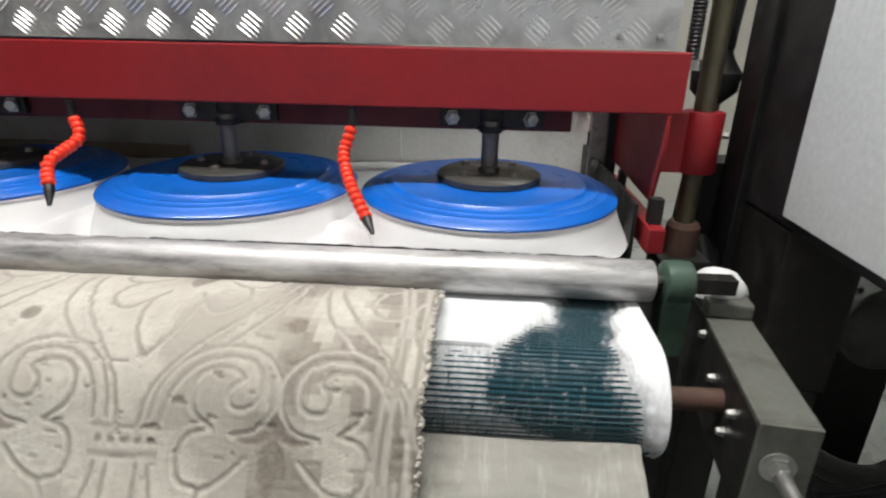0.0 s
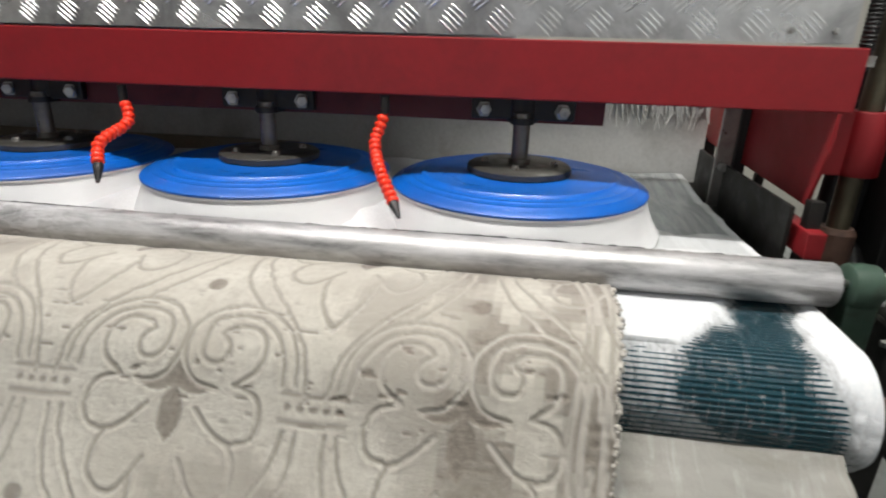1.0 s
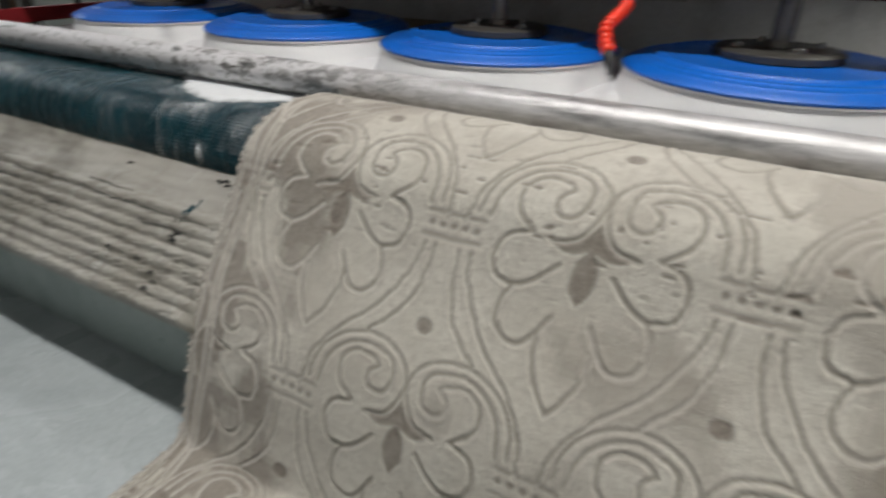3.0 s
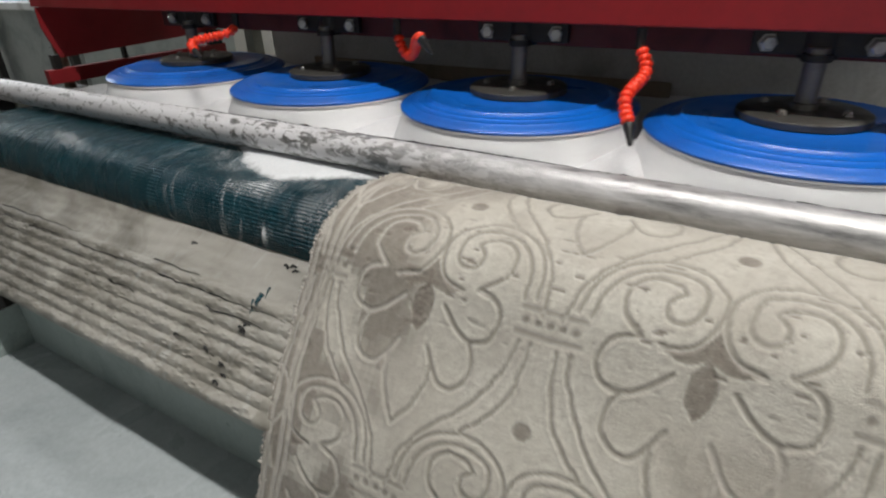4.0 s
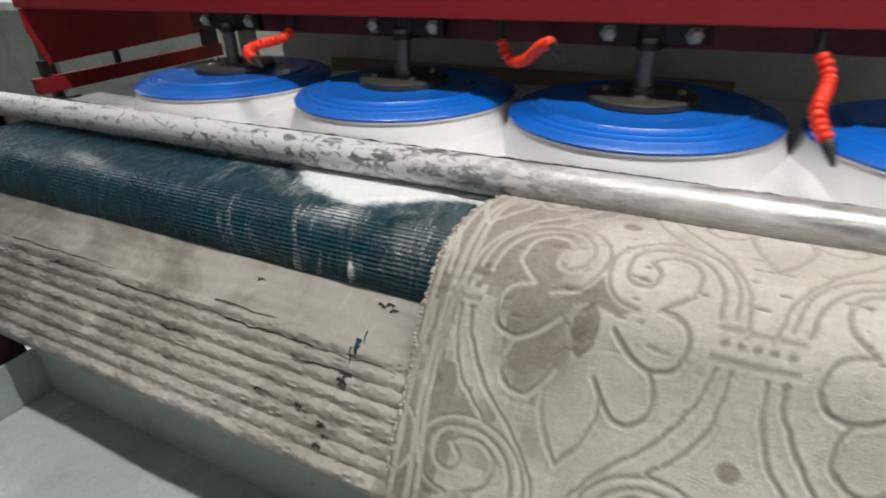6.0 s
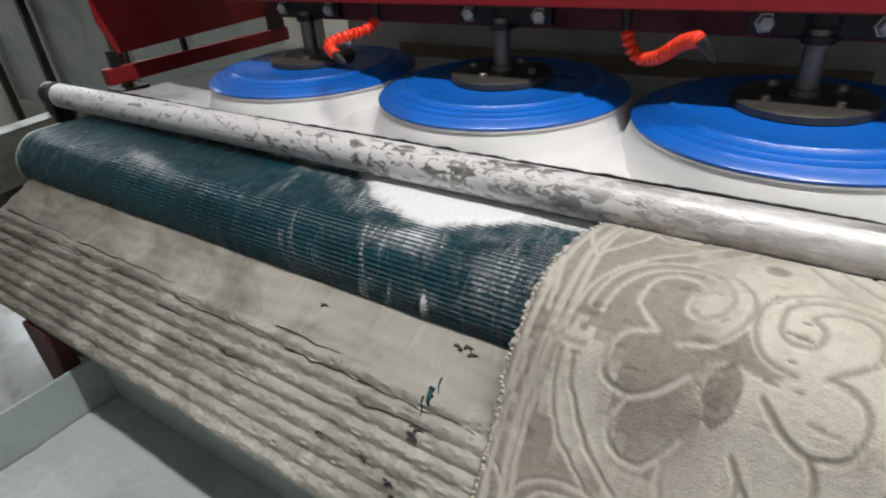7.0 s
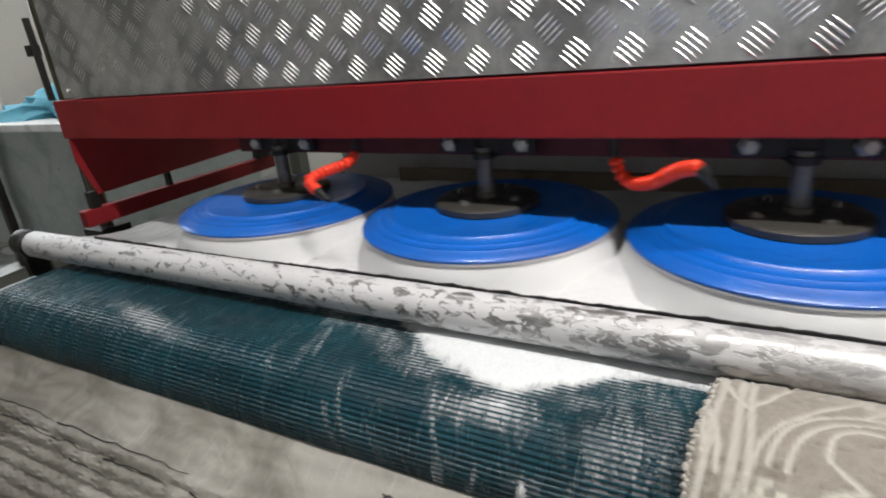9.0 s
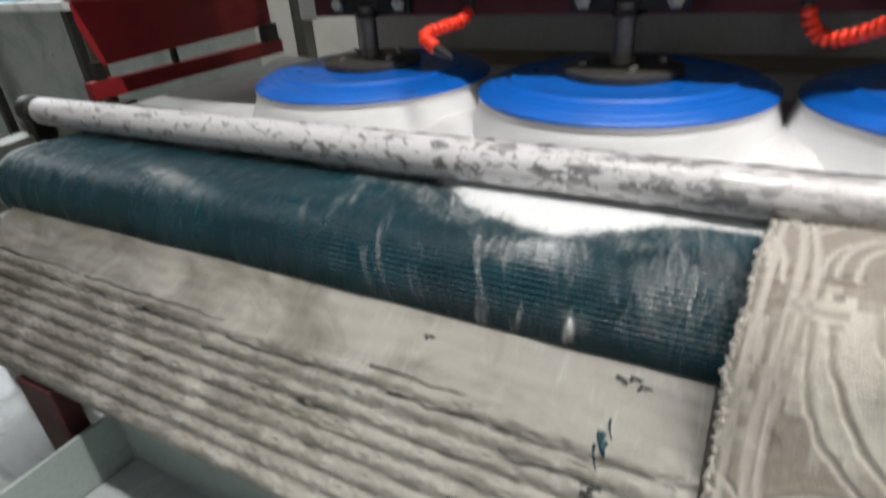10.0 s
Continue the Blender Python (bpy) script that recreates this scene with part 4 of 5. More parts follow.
def make_rug():
    step, rows = 0.0032, 3
    n_v, n_u = 1 + rows * int((RUG_S[-1] + 0.06) / step / rows), int((RX1 - RX0) / step)
    us = RX0 + (RX1 - RX0) * np.arange(n_u + 1) / n_u
    vs = np.arange(n_v) * step - 0.06
    U, V = np.meshgrid(us, vs, indexing="ij")
    line, fill = np.zeros_like(U), np.zeros_like(U)
    edge = np.minimum(U - RX0, RX1 - U)
    curves = {k: smooth_line(v) for k, v in MOTIF.items()}
    wob_u = np.array([[noise.noise((u * 45, v * 45, 0)) for v in vs[::4]] for u in us[::4]])
    W = np.repeat(np.repeat(wob_u, 4, 0), 4, 1)[:U.shape[0], :U.shape[1]]
    for j in range(-2, 5):
        for i in range(-4, 5):
            cu = FLOWER_X + i * CELL + (CELL / 2 if j % 2 else 0)
            cv = DOT_V + j * DROP
            box_ = (np.abs(U - cu) < 0.2) & (V - cv > -0.09) & (V - cv < 0.47)
            if not box_.any():
                continue
            a, b = np.abs(U[box_] - cu) + 0.0022 * W[box_], V[box_] - cv + 0.0022 * W[box_]
            b = b + np.interp(b, (-0.1, 0.0, 0.036, 0.075, 0.165, 0.292, 0.46), (0.0, 0.0, 0.007, 0.015, 0.018, 0.008, 0.006))
            ln, fl = line[box_], fill[box_]
            for k, c in curves.items():
                w = 0.0014 if k in ("stem_outer", "stem_inner", "scroll_outer") else 0.0018
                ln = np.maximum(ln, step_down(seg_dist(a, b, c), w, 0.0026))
            fl = np.maximum(fl, step_down(np.hypot(a, b), 0.0115, 0.003))
            # dark crescent and pointed leaf below the scrolls
            top = 0.122 + 0.036 * (1 - np.exp(-a / 0.017))
            bot = 0.166 - 0.004 * np.cos(a * 120)
            fl = np.maximum(fl, np.clip(np.minimum(np.minimum(b - top, bot - b), 0.057 - a) / 0.0025, 0, 1))
            fl = np.maximum(fl, step_down(np.abs(a) / 0.0165 + ((b - 0.194) / 0.037) ** 2, 0.9, 0.18))
            # band with five beads between two bars
            q = np.abs(a - CELL / 2)
            for bv in (0.154, 0.189):
                fl = np.maximum(fl, 0.75 * np.clip(np.minimum(0.046 - q, 0.0045 - np.abs(b - bv)) / 0.0025, 0, 1))
            for bu in (0.0, 0.017, 0.034):
                fl = np.maximum(fl, step_down(np.hypot(q - bu, b - 0.1715), 0.0035, 0.003))
            line[box_], fill[box_] = ln, fl
    # side borders: guard lines in darker wool
    wave = 0.006 * np.sin(V * 21.0)
    for off, w in ((0.012, 0.0025), (0.034, 0.0030), (0.046, 0.0025)):
        line = np.maximum(line, 0.9 * step_down(np.abs(edge - off - wave * (off / 0.04)), w, 0.0028))
    tone = np.clip((0.26 - edge) / 0.15, 0, 1)
    blot = np.array([[noise.fractal((u * 10, v * 10, 2.2), 1.0, 2.0, 4) for v in vs[::4]] for u in us[::4]])
    blot = np.repeat(np.repeat(blot, 4, 0), 4, 1)[:U.shape[0], :U.shape[1]]
    blot2 = np.array([[noise.fractal((u * 5, v * 5, 6.7), 1.0, 2.0, 6) for v in vs[::3]] for u in us[::3]])
    blot2 = np.repeat(np.repeat(blot2, 3, 0), 3, 1)[:U.shape[0], :U.shape[1]]
    stain = np.clip((blot2 - 0.18) / 0.22, 0, 1)
    brown = np.clip(0.42 * stain + 0.26 * np.clip(blot + 0.1, 0, 1) + tone * (0.58 + 1.9 * blot) + 0.9 * np.clip((0.10 - edge) / 0.03, 0, 1) * (0.50 + blot), 0, 0.85)
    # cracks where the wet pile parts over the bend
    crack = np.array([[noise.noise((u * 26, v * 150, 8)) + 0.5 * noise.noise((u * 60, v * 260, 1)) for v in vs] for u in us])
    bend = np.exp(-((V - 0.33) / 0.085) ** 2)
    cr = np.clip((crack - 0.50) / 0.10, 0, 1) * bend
    blur = line.copy()
    for ax in (0, 1):
        blur = sum(np.roll(blur, k, ax) for k in (-2, -1, 0, 1, 2)) / 5
    rim = np.clip(blur - line * 0.9, 0, 1)
    height = 0.009 + 0.0024 * rim - 0.0019 * line - 0.0013 * fill - 0.0028 * cr
    height += 0.0009 * blot
    height *= np.clip(edge / 0.006, 0.2, 1) ** 0.5
    side = 0.004 * np.array([noise.noise((0, v * 14, 0)) for v in vs]) + 0.0025 * np.array([noise.noise((0, v * 70, 5)) for v in vs])
    skew = -0.032 * np.clip((vs - 0.15) / 0.3, 0, 1) ** 2 * (3 - 2 * np.clip((vs - 0.15) / 0.3, 0, 1))
    lean = np.clip((0.02 - edge) / 0.02, 0, 1)
    X = U + side[None, :] * lean + skew[None, :] * np.interp(U, (RX0, RX1), (1.0, 0.3))
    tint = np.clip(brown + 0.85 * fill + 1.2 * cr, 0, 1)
    ball = bmesh.new()
    bmesh.ops.create_icosphere(ball, subdivisions=1, radius=1)
    tuft_v = np.array([q.co[:] for q in ball.verts])
    tuft_f = [[q.index for q in f.verts] for f in ball.faces]
    ball.free()
    r = random.Random(7)
    # normals of the whole pile at rest, so that the rows shade as one sheet
    rest = np.array([rug_point(v - FEED_REST) for v in vs])
    Y = rest[None, :, 0] + np.sin(rest[None, :, 2]) * height
    Z = rest[None, :, 1] - np.cos(rest[None, :, 2]) * height
    du = np.stack([np.gradient(q, axis=0) for q in (X, Y, Z)], -1)
    dv = np.stack([np.gradient(q, axis=1) for q in (X, Y, Z)], -1)
    NRM = np.cross(dv, du)
    NRM /= np.linalg.norm(NRM, axis=2)[:, :, None]
    strips = []
    for k0 in range(0, n_v - 1, rows):
        ks = list(range(k0, min(n_v, k0 + rows + 2)))
        mid = (vs[k0] + vs[k0 + rows]) / 2
        inverse = rug_frame(mid - FEED_REST).inverted()
        verts, faces, mats, data, norms = [], [], [], [], []
        spin = inverse.to_3x3()
        nk = len(ks)
        for under in (0, 1):
            for i in range(n_u + 1):
                for k in ks:
                    y, z, a = rug_point(vs[k] - FEED_REST)
                    h = -0.001 if under else height[i, k] - (0.0009 if k > k0 + rows else 0)
                    verts.append((X[i, k], y + math.sin(a) * h, z - math.cos(a) * h))
                    norms.append(tuple(spin @ Vector(NRM[i, k] * (-1 if under else 1))))
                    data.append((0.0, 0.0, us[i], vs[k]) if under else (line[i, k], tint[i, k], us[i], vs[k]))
        base = (n_u + 1) * nk
        for i in range(n_u):
            for k in range(nk - 1):
                q = i * nk + k
                faces.append((q, q + 1, q + nk + 1, q + nk))
                faces.append((base + q, base + q + nk, base + q + nk + 1, base + q + 1))
        for i, flip in ((0, False), (n_u, True)):
            for k in range(nk - 1):
                q = i * nk + k
                f = (q, q + base, q + base + 1, q + 1)
                faces.append(f[::-1] if flip else f)
        mats = [0] * len(faces)
        # overcast tufts of yarn along both side edges
        for j in (0.17, 0.5, 0.83):
            kk = k0 + rows * j
            v = vs[k0] + step * rows * j
            y, z, a = rug_point(v - FEED_REST)
            for i, s in ((0, -1), (n_u, 1)):
                h = r.uniform(0.001, 0.007)
                m = Matrix.LocRotScale((X[i, int(kk)] + s * r.uniform(-0.004, 0.0015), y + math.sin(a) * h, z - math.cos(a) * h), Euler((a + r.uniform(-0.5, 0.5), r.uniform(-0.5, 0.5), r.uniform(-0.5, 0.5))), (r.uniform(0.003, 0.0070), r.uniform(0.0024, 0.0038), r.uniform(0.0018, 0.0032)))
                q = len(verts)
                verts += [tuple(m @ Vector(c)) for c in tuft_v]
                norms += [tuple(spin @ (m.to_3x3() @ Vector(c)).normalized()) for c in tuft_v]
                data += [(0.0, 0.0, us[i], v)] * len(tuft_v)
                faces += [tuple(q + c for c in f) for f in tuft_f]
                mats += [1] * len(tuft_f)
        me = bpy.data.meshes.new("pile_strip")
        me.from_pydata([tuple(inverse @ Vector(c)) for c in verts], [], faces)
        me.materials.append(RUGMAT)
        me.materials.append(EDGE)
        me.polygons.foreach_set("material_index", mats)
        arr = np.array(data, dtype=np.float32)
        for nm, col in (("line", 0), ("brown", 1)):
            me.attributes.new(nm, "FLOAT", "POINT").data.foreach_set("value", arr[:, col].copy())
        flat = np.stack([arr[:, 2], arr[:, 3], np.zeros(len(arr), np.float32)], 1)
        me.attributes.new("weave", "FLOAT_VECTOR", "POINT").data.foreach_set("vector", flat.ravel())
        me.update()
        me.polygons.foreach_set("use_smooth", [True] * len(me.polygons))
        me.normals_split_custom_set_from_vertices(norms)
        strips.append((me, mid))
    return strips


_line = [(q.y, q.z) for q in bez([(0, y, z) for y, z in RUG_PATH], 12)]
RUG_Y, RUG_Z = np.array([q[0] for q in _line]), np.array([q[1] for q in _line])
RUG_S = np.concatenate([[0], np.cumsum(np.hypot(np.diff(RUG_Y), np.diff(RUG_Z)))])
RUG_S -= np.interp(0.295, -RUG_Y, RUG_S)
RUG_A = np.unwrap(np.arctan2(np.gradient(RUG_Z), np.gradient(RUG_Y)))


def rug_point(s):
    """Place and slope of the rug's path, s metres forward of the roller."""
    over = min(0.0, s - RUG_S[0])
    return float(np.interp(s, RUG_S, RUG_Y)) - over, float(np.interp(s, RUG_S, RUG_Z)), float(np.interp(s, RUG_S, RUG_A))


def rug_frame(s):
    y, z, a = rug_point(s)
    return pose(0, y, z, math.degrees(a), 0, 0)


# the pile lies in narrow cross rows, so that the rug can follow its bend as it is drawn in
rug = thing("rug", "wet cream wool rug with carved scroll and flower pattern", "rug")
pile_rows = []
for me, mid in make_rug():
    ob = part("pile_strip", me, RUGMAT, rug)
    ob.matrix_basis = rug_frame(mid)
    pile_rows.append((ob, mid))

# ---- brush carriage ----
S = 0.55
carriage = thing("brush_carriage", "dark red carriage bar with five rotating blue brushes", "brush carriage")
# the bar's dark red holds the beam's shade; its blotches are grime
part("bar", box(-2.36, 0.165, 0.022, 0.034, 0.978, 1.062, 0.002), mat("grimy_shaded_red", (0.09, 0.006, 0.008), 0.65, dirt=(0.03, 0.004, 0.005), scale=8), carriage, "grimy red bar, darkened for the beam's shade")
part("bar_top", box(-2.36, 0.165, 0.034, 0.10, 1.05, 1.062), DARK, carriage)


def brush_disc(x):
    R = 0.265
    disc = part("brush_disc", lathe([(0.0, 0.880), (0.12, 0.880), (0.190, 0.8785), (0.195, 0.8805), (0.201, 0.8800), (0.206, 0.8750), (0.222, 0.8728), (0.225, 0.8738), (0.229, 0.8715), (0.240, 0.8695), (0.243, 0.8700), (0.247, 0.8672), (0.255, 0.8645), (0.261, 0.8615), (R, 0.858), (R, 0.855), (R - 0.003, 0.852), (0.18, 0.851)], 72), BLUE, carriage, "glossy wet blue brush disc", smooth=True)
    disc.location = (x, 0, 0)
    part("flange", lathe([(0.104, 0.880), (0.108, 0.882), (0.108, 0.893), (0.102, 0.897), (0.05, 0.898)], 40), FLANGE, disc, "stained cast flange", smooth=True)
    part("rim_line", lathe([(R - 0.006, 0.8485), (R - 0.0005, 0.8495), (R - 0.0005, 0.853), (R - 0.006, 0.8535)], 72), BRISTLE, disc, "pale worn lower rim")
    for k in range(4):
        a = radians(45 + 90 * k)
        part("flange_bolt", hexbolt(Matrix.Translation((0.072 * math.cos(a), 0.072 * math.sin(a), 0.897)), 0.014, 0.007), STEEL, disc)
    part("shaft", lathe([(0.022, 0.897), (0.022, 0.908), (0.0175, 0.909), (0.0175, 1.0)], 24), mat("brushed_shaft_steel", (0.2, 0.19, 0.175), 0.4, 0.8, scale=30) if x == 0 else bpy.data.materials["brushed_shaft_steel"], disc, smooth=True)
    # bristle skirt: slightly ragged cone of white nylon
    bm = lathe([(R - 0.008, 0.851), (R - 0.002, 0.842), (R + 0.004, 0.825), (R + 0.012, 0.805), (R + 0.022, 0.788), (R + 0.030, 0.776), (R + 0.01, 0.769), (0.1, 0.769)], 160)
    for v in bm.verts:
        rr = math.hypot(v.co.x, v.co.y)
        if rr > 0.2 and v.co.z < 0.84:
            k = 1 + 0.008 * noise.noise((v.co.x * 70, v.co.y * 70, v.co.z * 9)) * (0.85 - v.co.z) / 0.08
            v.co.x *= k
            v.co.y *= k
    part("bristles", bm, BRISTLE, disc, "soapy white bristle skirt", smooth=True)
    return disc


def foam_ridge(x):
    """Lather heaped in the gap between two brushes and carried along with them."""
    verts, faces, n = [], [], 30
    for k in range(n + 1):
        y = -0.245 + 0.49 * k / n
        w = max(0.012, 0.29 - math.sqrt(max(0, 0.262 ** 2 - y * y)))
        top = 0.812 - 0.032 * max(0, abs(y) - 0.13) / 0.115
        for j in range(9):
            u = -1 + j / 4
            h = 0.006 * noise.noise((u * 2 + x * 9, y * 30, 3))
            verts.append((x + u * w, y, top + h - 0.012 * u * u))
    for k in range(n):
        for j in range(8):
            a = k * 9 + j
            faces.append((a, a + 1, a + 10, a + 9))
    m = len(verts)
    verts += [(a, b, 0.766) for a, b, c in verts]
    faces += [tuple(m + i for i in f[::-1]) for f in faces]
    rim = [k for k in range(9)] + [9 * k + 8 for k in range(1, n + 1)] + [9 * n + j for j in range(7, -1, -1)] + [9 * k for k in range(n - 1, 0, -1)]
    faces += [(a, b, b + m, a + m)[::-1] for a, b in zip(rim, rim[1:] + rim[:1])]
    me = bpy.data.meshes.new("foam_ridge")
    me.from_pydata(verts, [], faces)
    me.update()
    return part("foam_ridge", me, FOAM, carriage, "white lather heaped between two brushes", smooth=True)


discs = [brush_disc(-S * i) for i in range(5)]


for i in range(4):
    foam_ridge(-S * (i + 0.5))


def bearing(x):
    b = part("bearing", box(x - 0.105, x + 0.105, 0.006, 0.022, 0.985, 1.055, 0.004), DARK, carriage, "oily black bearing plate")
    part("hub", lathe([(0.030, 0.978), (0.034, 0.982), (0.034, 1.045)], 28, Matrix.Translation((x, 0.03, 0))), DARK, b, smooth=True)
    part("seal_ring", lathe([(0.024, 0.978), (0.024, 0.99)], 24, Matrix.Translation((x, 0.0, 0))), DARK, b, smooth=True)
    for d in (-0.079, 0.079):
        part("bolt", hexbolt(Matrix.Translation((x + d, 0.006, 1.004)) @ Euler((radians(90), 0, 0.3)).to_matrix().to_4x4(), 0.027, 0.012), ZINC, b, "pale zinc hex bolt")


for i in range(5):
    bearing(-S * i)


def hose(root, pts, tip_dir, label):
    """A jointed orange coolant hose: beads on a bent line, a black nozzle at its end."""
    line = bez([root, *pts], 12)
    step, beads = 0.0112, []
    acc = 0.0
    for a, b in zip(line, line[1:]):
        acc += (b - a).length
        if acc >= step:
            beads.append((b.copy(), (b - a).normalized()))
            acc = 0.0
    h = part("hose", tube(line, 0.007, 8), ORANGE, carriage, label, smooth=True)
    for q, t in beads:
        me = BEAD
        ob = part("bead", me, ORANGE, h)
        ob.matrix_basis = Matrix.Translation(q) @ t.to_track_quat("Z", "Y").to_matrix().to_4x4()
    e = line[-1]
    d = Vector(tip_dir).normalized()
    part("nozzle", lathe([(0.0085, 0), (0.010, 0.006), (0.0085, 0.014), (0.0035, 0.040)], 14, Matrix.Translation(e) @ d.to_track_quat("Z", "Y").to_matrix().to_4x4()), BLACK, h, "black plastic nozzle", smooth=True)
    part("hose_fitting", rod((root[0], root[1], root[2] - 0.004), (root[0], root[1], root[2] + 0.03), 0.009), DARK, h)
    return h


_b = lathe([(0.007, -0.0062), (0.0105, -0.0045), (0.0125, 0.0), (0.0105, 0.0045), (0.0085, 0.0062)], 14)
BEAD = bpy.data.meshes.new("bead")
_b.to_mesh(BEAD)
_b.free()
BEAD.materials.append(ORANGE)
BEAD.polygons.foreach_set("use_smooth", [True] * len(BEAD.polygons))
hose((-0.266, -0.082, 1.00), [(-0.274, -0.094, 0.970), (-0.279, -0.112, 0.944), (-0.258, -0.162, 0.906), (-0.217, -0.226, 0.861)], (0.45, -0.73, -0.52), "orange jointed hose bent towards the bed")
hose((-0.828, -0.079, 1.00), [(-0.811, -0.094, 0.972), (-0.808, -0.112, 0.954), (-0.819, -0.175, 0.930), (-0.811, -0.200, 0.908), (-0.800, -0.216, 0.893)], (0.3, -0.6, -0.7), "orange jointed hose hanging between brushes")
hose((-1.383, -0.055, 1.00), [(-1.370, -0.057, 0.966), (-1.347, -0.065, 0.952), (-1.310, -0.100, 0.966), (-1.272, -0.143, 0.996), (-1.240, -0.177, 1.010)], (0.55, 0.1, -0.75), "orange jointed hose curled upwards")
hose((-1.926, -0.054, 1.00), [(-1.930, -0.085, 0.982), (-1.952, -0.150, 0.974), (-1.956, -0.185, 0.966), (-1.922, -0.205, 0.952)], (0.85, -0.3, -0.3), "orange jointed hose hooked back")
# thin rigid jets of rinse water
jets = []
for a, b, c in (((-1.218, -0.173, 0.982), (-1.16, -0.20, 0.930), (-1.09, -0.240, 0.864)), ((-1.886, -0.217, 0.940), (-1.80, -0.230, 0.906), (-1.72, -0.246, 0.862))):
    jets.append(part("water_jet", tube(bez([a, b, c], 8), 0.0016, 8), WATER, carriage, "thin clear jet of rinse water", smooth=True))

# ---- beside the machine ----
t = thing("control_cabinet", "pale enamel control cabinet with a black edge", "control cabinet")
part("body", box(0.548, 1.20, -1.6, 0.03, 0.845, 1.95, 0.008), BLACK, t, "black cabinet body")
part("door", box(0.535, 0.547, -1.58, -0.15, 0.868, 1.93, 0.005), CABINET, t, "pale enamel cabinet door", smooth=True)
part("rear_frame", box(0.535, 0.62, 0.032, 0.13, 0.0, 1.95, 0.004), BLACK, t, "black steel rear upright")
for y in (-1.5, -0.25):
    part("stand", box(1.08, 1.14, y - 0.03, y + 0.03, 0.0, 0.845), BLACK, t)
# these two dark blocks are added to hide the pale floor below the cabinet
part("stand", box(0.50, 0.60, 0.14, 0.24, 0.0, 0.90, 0.004), BLACK, t)
part("dark_block", box(0.552, 0.70, -0.16, 0.03, 0.50, 0.842, 0.006), DARK, t, "oily black block added below the cabinet")
t = thing("drive_motor", "dusty grey electric drive motor on the frame", "motor", pose(0.84, 0.02, 0.60))
part("casing", lathe([(0.06, -0.12), (0.085, -0.10), (0.09, -0.06), (0.09, 0.06), (0.085, 0.10), (0.05, 0.12)], 36, Euler((radians(90), 0, 0)).to_matrix().to_4x4()), MOTORGREY, t, smooth=True)
for k in range(12):
    a = radians(30 * k)
    part("cooling_fin", box(-0.004, 0.004, -0.06, 0.06, 0.088, 0.10, bm=None), MOTORGREY, t).matrix_basis = Euler((0, a, 0)).to_matrix().to_4x4()
part("mount", box(-0.07, 0.07, -0.06, 0.06, -0.60, -0.08), DARK, t)
for k in range(12):
    pts = bez([(0.47 + 0.012 * k, 0.03 + 0.012 * k, 0.76 - 0.012 * k), (0.51 + 0.01 * k, -0.09 + 0.015 * k, 0.60 - 0.022 * k), (0.62 + 0.02 * k, -0.22 + 0.02 * k, 0.44 - 0.034 * k), (0.80, -0.24 + 0.03 * k, 0.385 - 0.04 * k), (1.05 + 0.03 * k, -0.10, 0.46 - 0.03 * k)], 10)
    tagged(part("cable", tube(pts, (0.015, 0.019, 0.012)[k % 3], 10), BLACK, None, smooth=True), "thick black power cable hanging in a loop", "cable", "cables")
t = thing("black_strut", "slanted black steel strut behind the post", "strut")
part("strut", rod((0.56, 0.22, 1.75), (0.43, 0.16, 0.0), 0.022), BLACK, t, smooth=True)
part("thin_strut", rod((0.58, 0.30, 1.75), (0.50, 0.27, 0.0), 0.008), BLACK, t, smooth=True)
t = thing("hand_clamp", "black clamp knob on the guide post", "clamp", pose(0.455, 0.06, 1.085))
part("ball", lathe([(0.02, -0.045), (0.045, -0.02), (0.048, 0.015), (0.03, 0.04), (0.022, 0.06), (0.026, 0.064), (0.026, 0.085)], 24), BLACK, t, smooth=True)

# ---- far end of the workshop ----
t = thing("wash_table", "galvanised steel wash table with a white top edge", "work table", pose(-4.9, 1.1, 0))
part("tabletop", box(-0.9, 0.9, -0.6, 0.6, 0.95, 0.99, 0.006), WHITEPAINT, t, "white wet tabletop")
part("skirt", box(-0.85, 0.85, -0.50, -0.49, 0.25, 0.95), GALV, t, "galvanised side sheet")
part("skirt", box(0.84, 0.85, -0.49, 0.55, 0.25, 0.95), GALV, t)
for x in (-0.8, -0.1, 0.82):
    part("leg", box(x - 0.02, x + 0.02, -0.56, -0.52, 0.0, 0.95), DARK, t)


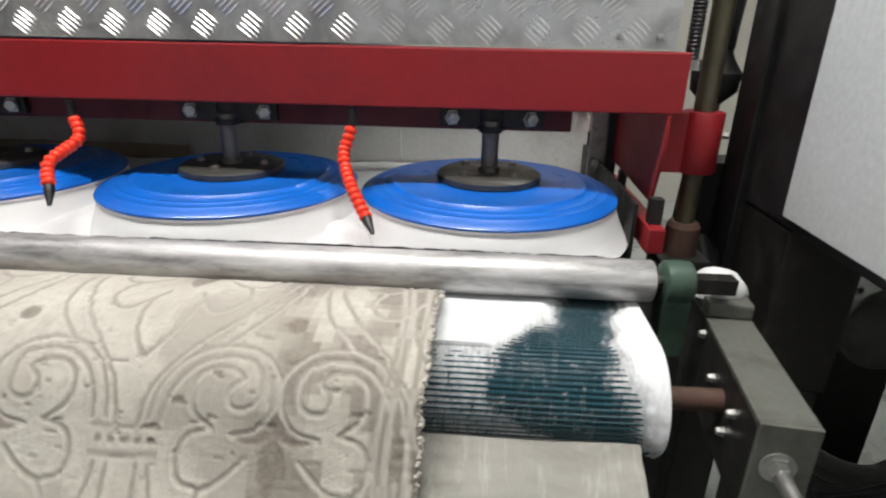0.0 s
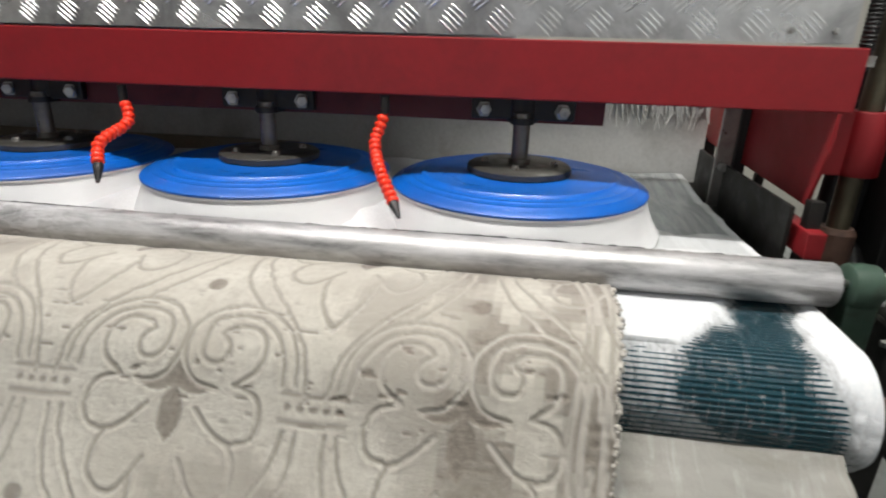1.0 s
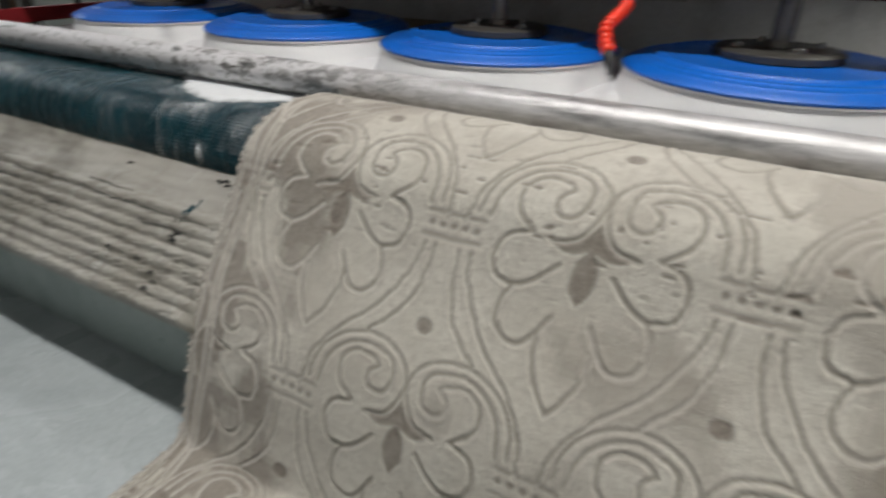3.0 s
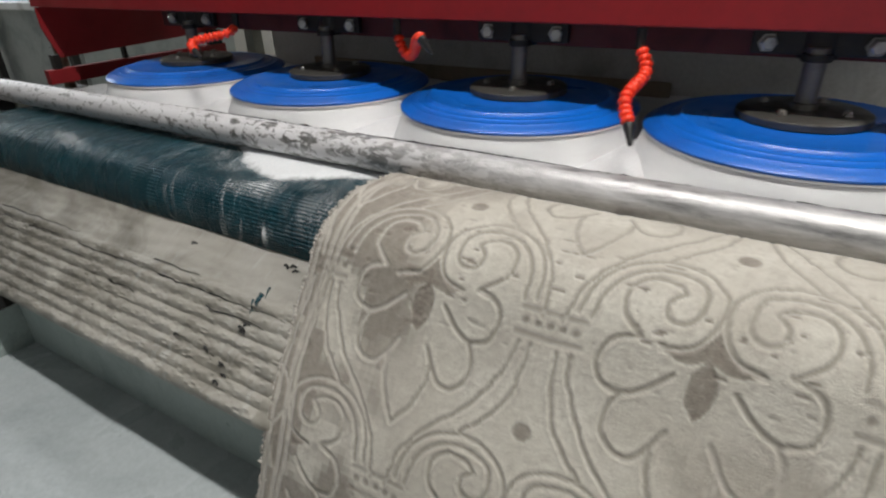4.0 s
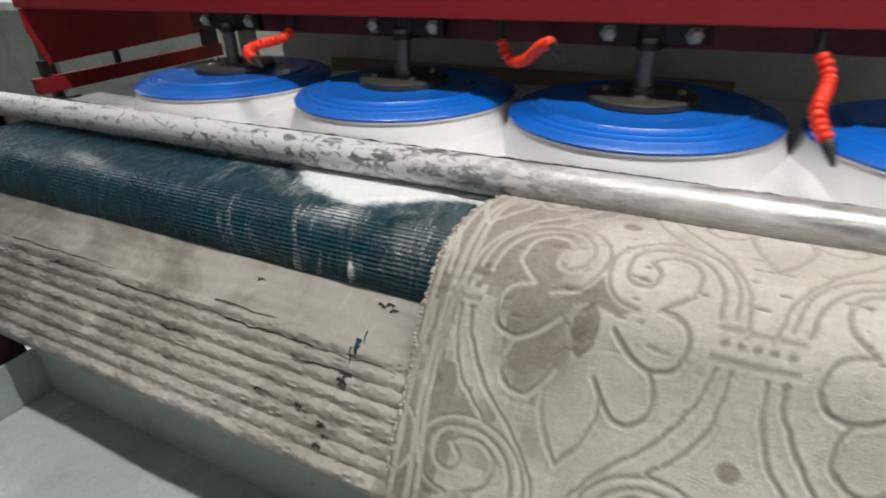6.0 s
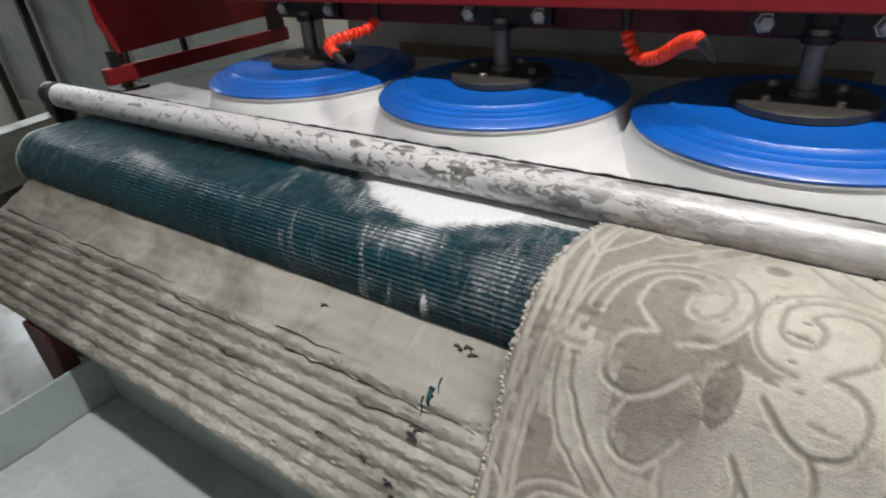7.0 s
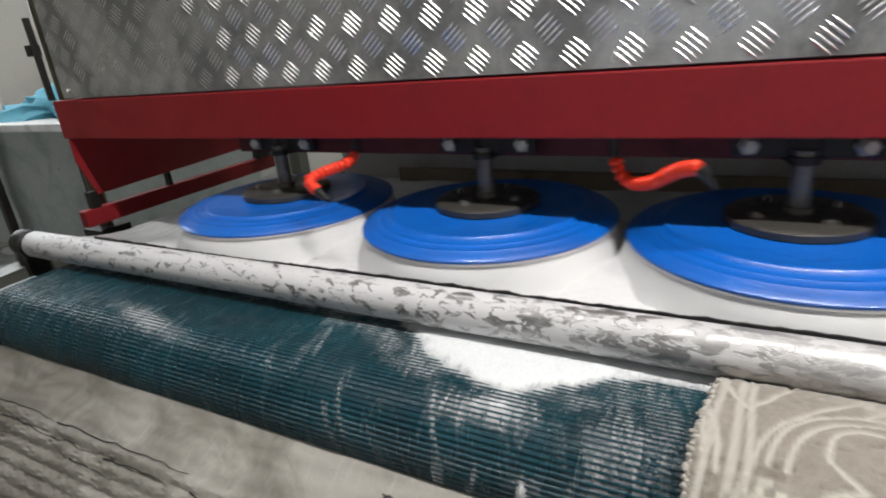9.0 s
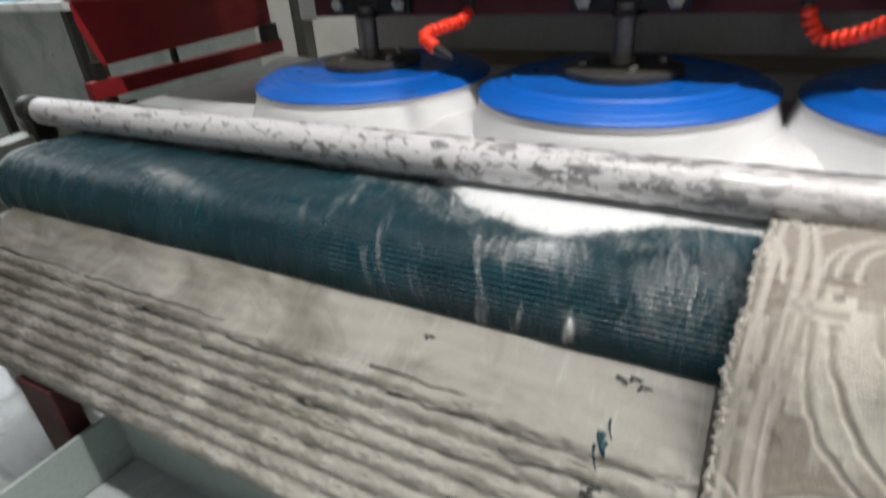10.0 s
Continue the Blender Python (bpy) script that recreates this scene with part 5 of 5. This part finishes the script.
def crumpled(w, d, h):
    bm = bmesh.new()
    bmesh.ops.create_icosphere(bm, subdivisions=4, radius=1)
    for v in bm.verts:
        k = 1 + 0.35 * noise.fractal(v.co * 2.2, 1.0, 2.0, 4)
        v.co = Vector((v.co.x * w * k, v.co.y * d * k, max(0, v.co.z) * h * k))
    return bm


t = thing("blue_cloth_bundle", "crumpled blue cloth lying on the wash table", "cloth", pose(-4.6, 0.95, 0.985))
part("cloth", crumpled(0.62, 0.32, 0.15), CLOTHBLUE, t, smooth=True)
t = thing("grey_upright", "dark grey steel upright behind the machine", "post", pose(-3.05, 0.95, 0))
part("upright", box(-0.03, 0.03, -0.03, 0.03, 0, 1.6), CHANNEL, t)
t = thing("junction_box", "small pale junction box on an upright", "junction box", pose(-3.02, 0.95, 0.86))
part("case", box(0.0, 0.09, -0.04, 0.03, 0.0, 0.14, 0.006), CABINET, t)
t = thing("green_hose", "thin green hose looped behind the machine", "hose")
part("hose", tube(bez([(-3.2, 0.9, 1.2), (-3.1, 0.88, 1.02), (-2.95, 0.88, 1.0), (-2.85, 0.9, 1.1), (-2.8, 0.92, 1.3)], 10), 0.008, 8), mat("green_rubber", (0.03, 0.35, 0.16), 0.4), t, smooth=True)
t = thing("side_rail", "white worn steel rail at the belt end", "rail", pose(-2.99, -0.5, 0))
part("rail", box(-0.35, 0.06, -0.015, 0.015, 0.735, 0.762, 0.003), WHITEPAINT, t)
part("rail_leg", box(-0.30, -0.26, -0.015, 0.015, 0.0, 0.735), DARK, t)


def motions():
    """The rug creeps in; the carriage slides to and fro along the machine while its brushes turn."""
    for ob, mid in pile_rows:
        walk(ob, [(t, rug_frame(mid - f)) for t, f in FEED])
    walk(carriage, [(t, pose(x, 0, 0)) for t, x in HEAD])
    # the water spurts for a while, then falls into the bed
    for j in jets:
        walk(j, [(0, pose(0, 0.12, -0.30)), (3.9, pose(0, 0.12, -0.30)), (4.15, pose(0, 0, 0)), (5.65, pose(0, 0, 0)), (5.85, pose(0, 0.12, -0.30)), (10, pose(0, 0.12, -0.30))])
    for i, d in enumerate(discs):
        walk(d, [(0.1 * k, pose(-S * i, 0, 0, 0, 0, 40 * i + 58 * k)) for k in range(101)])


motions()
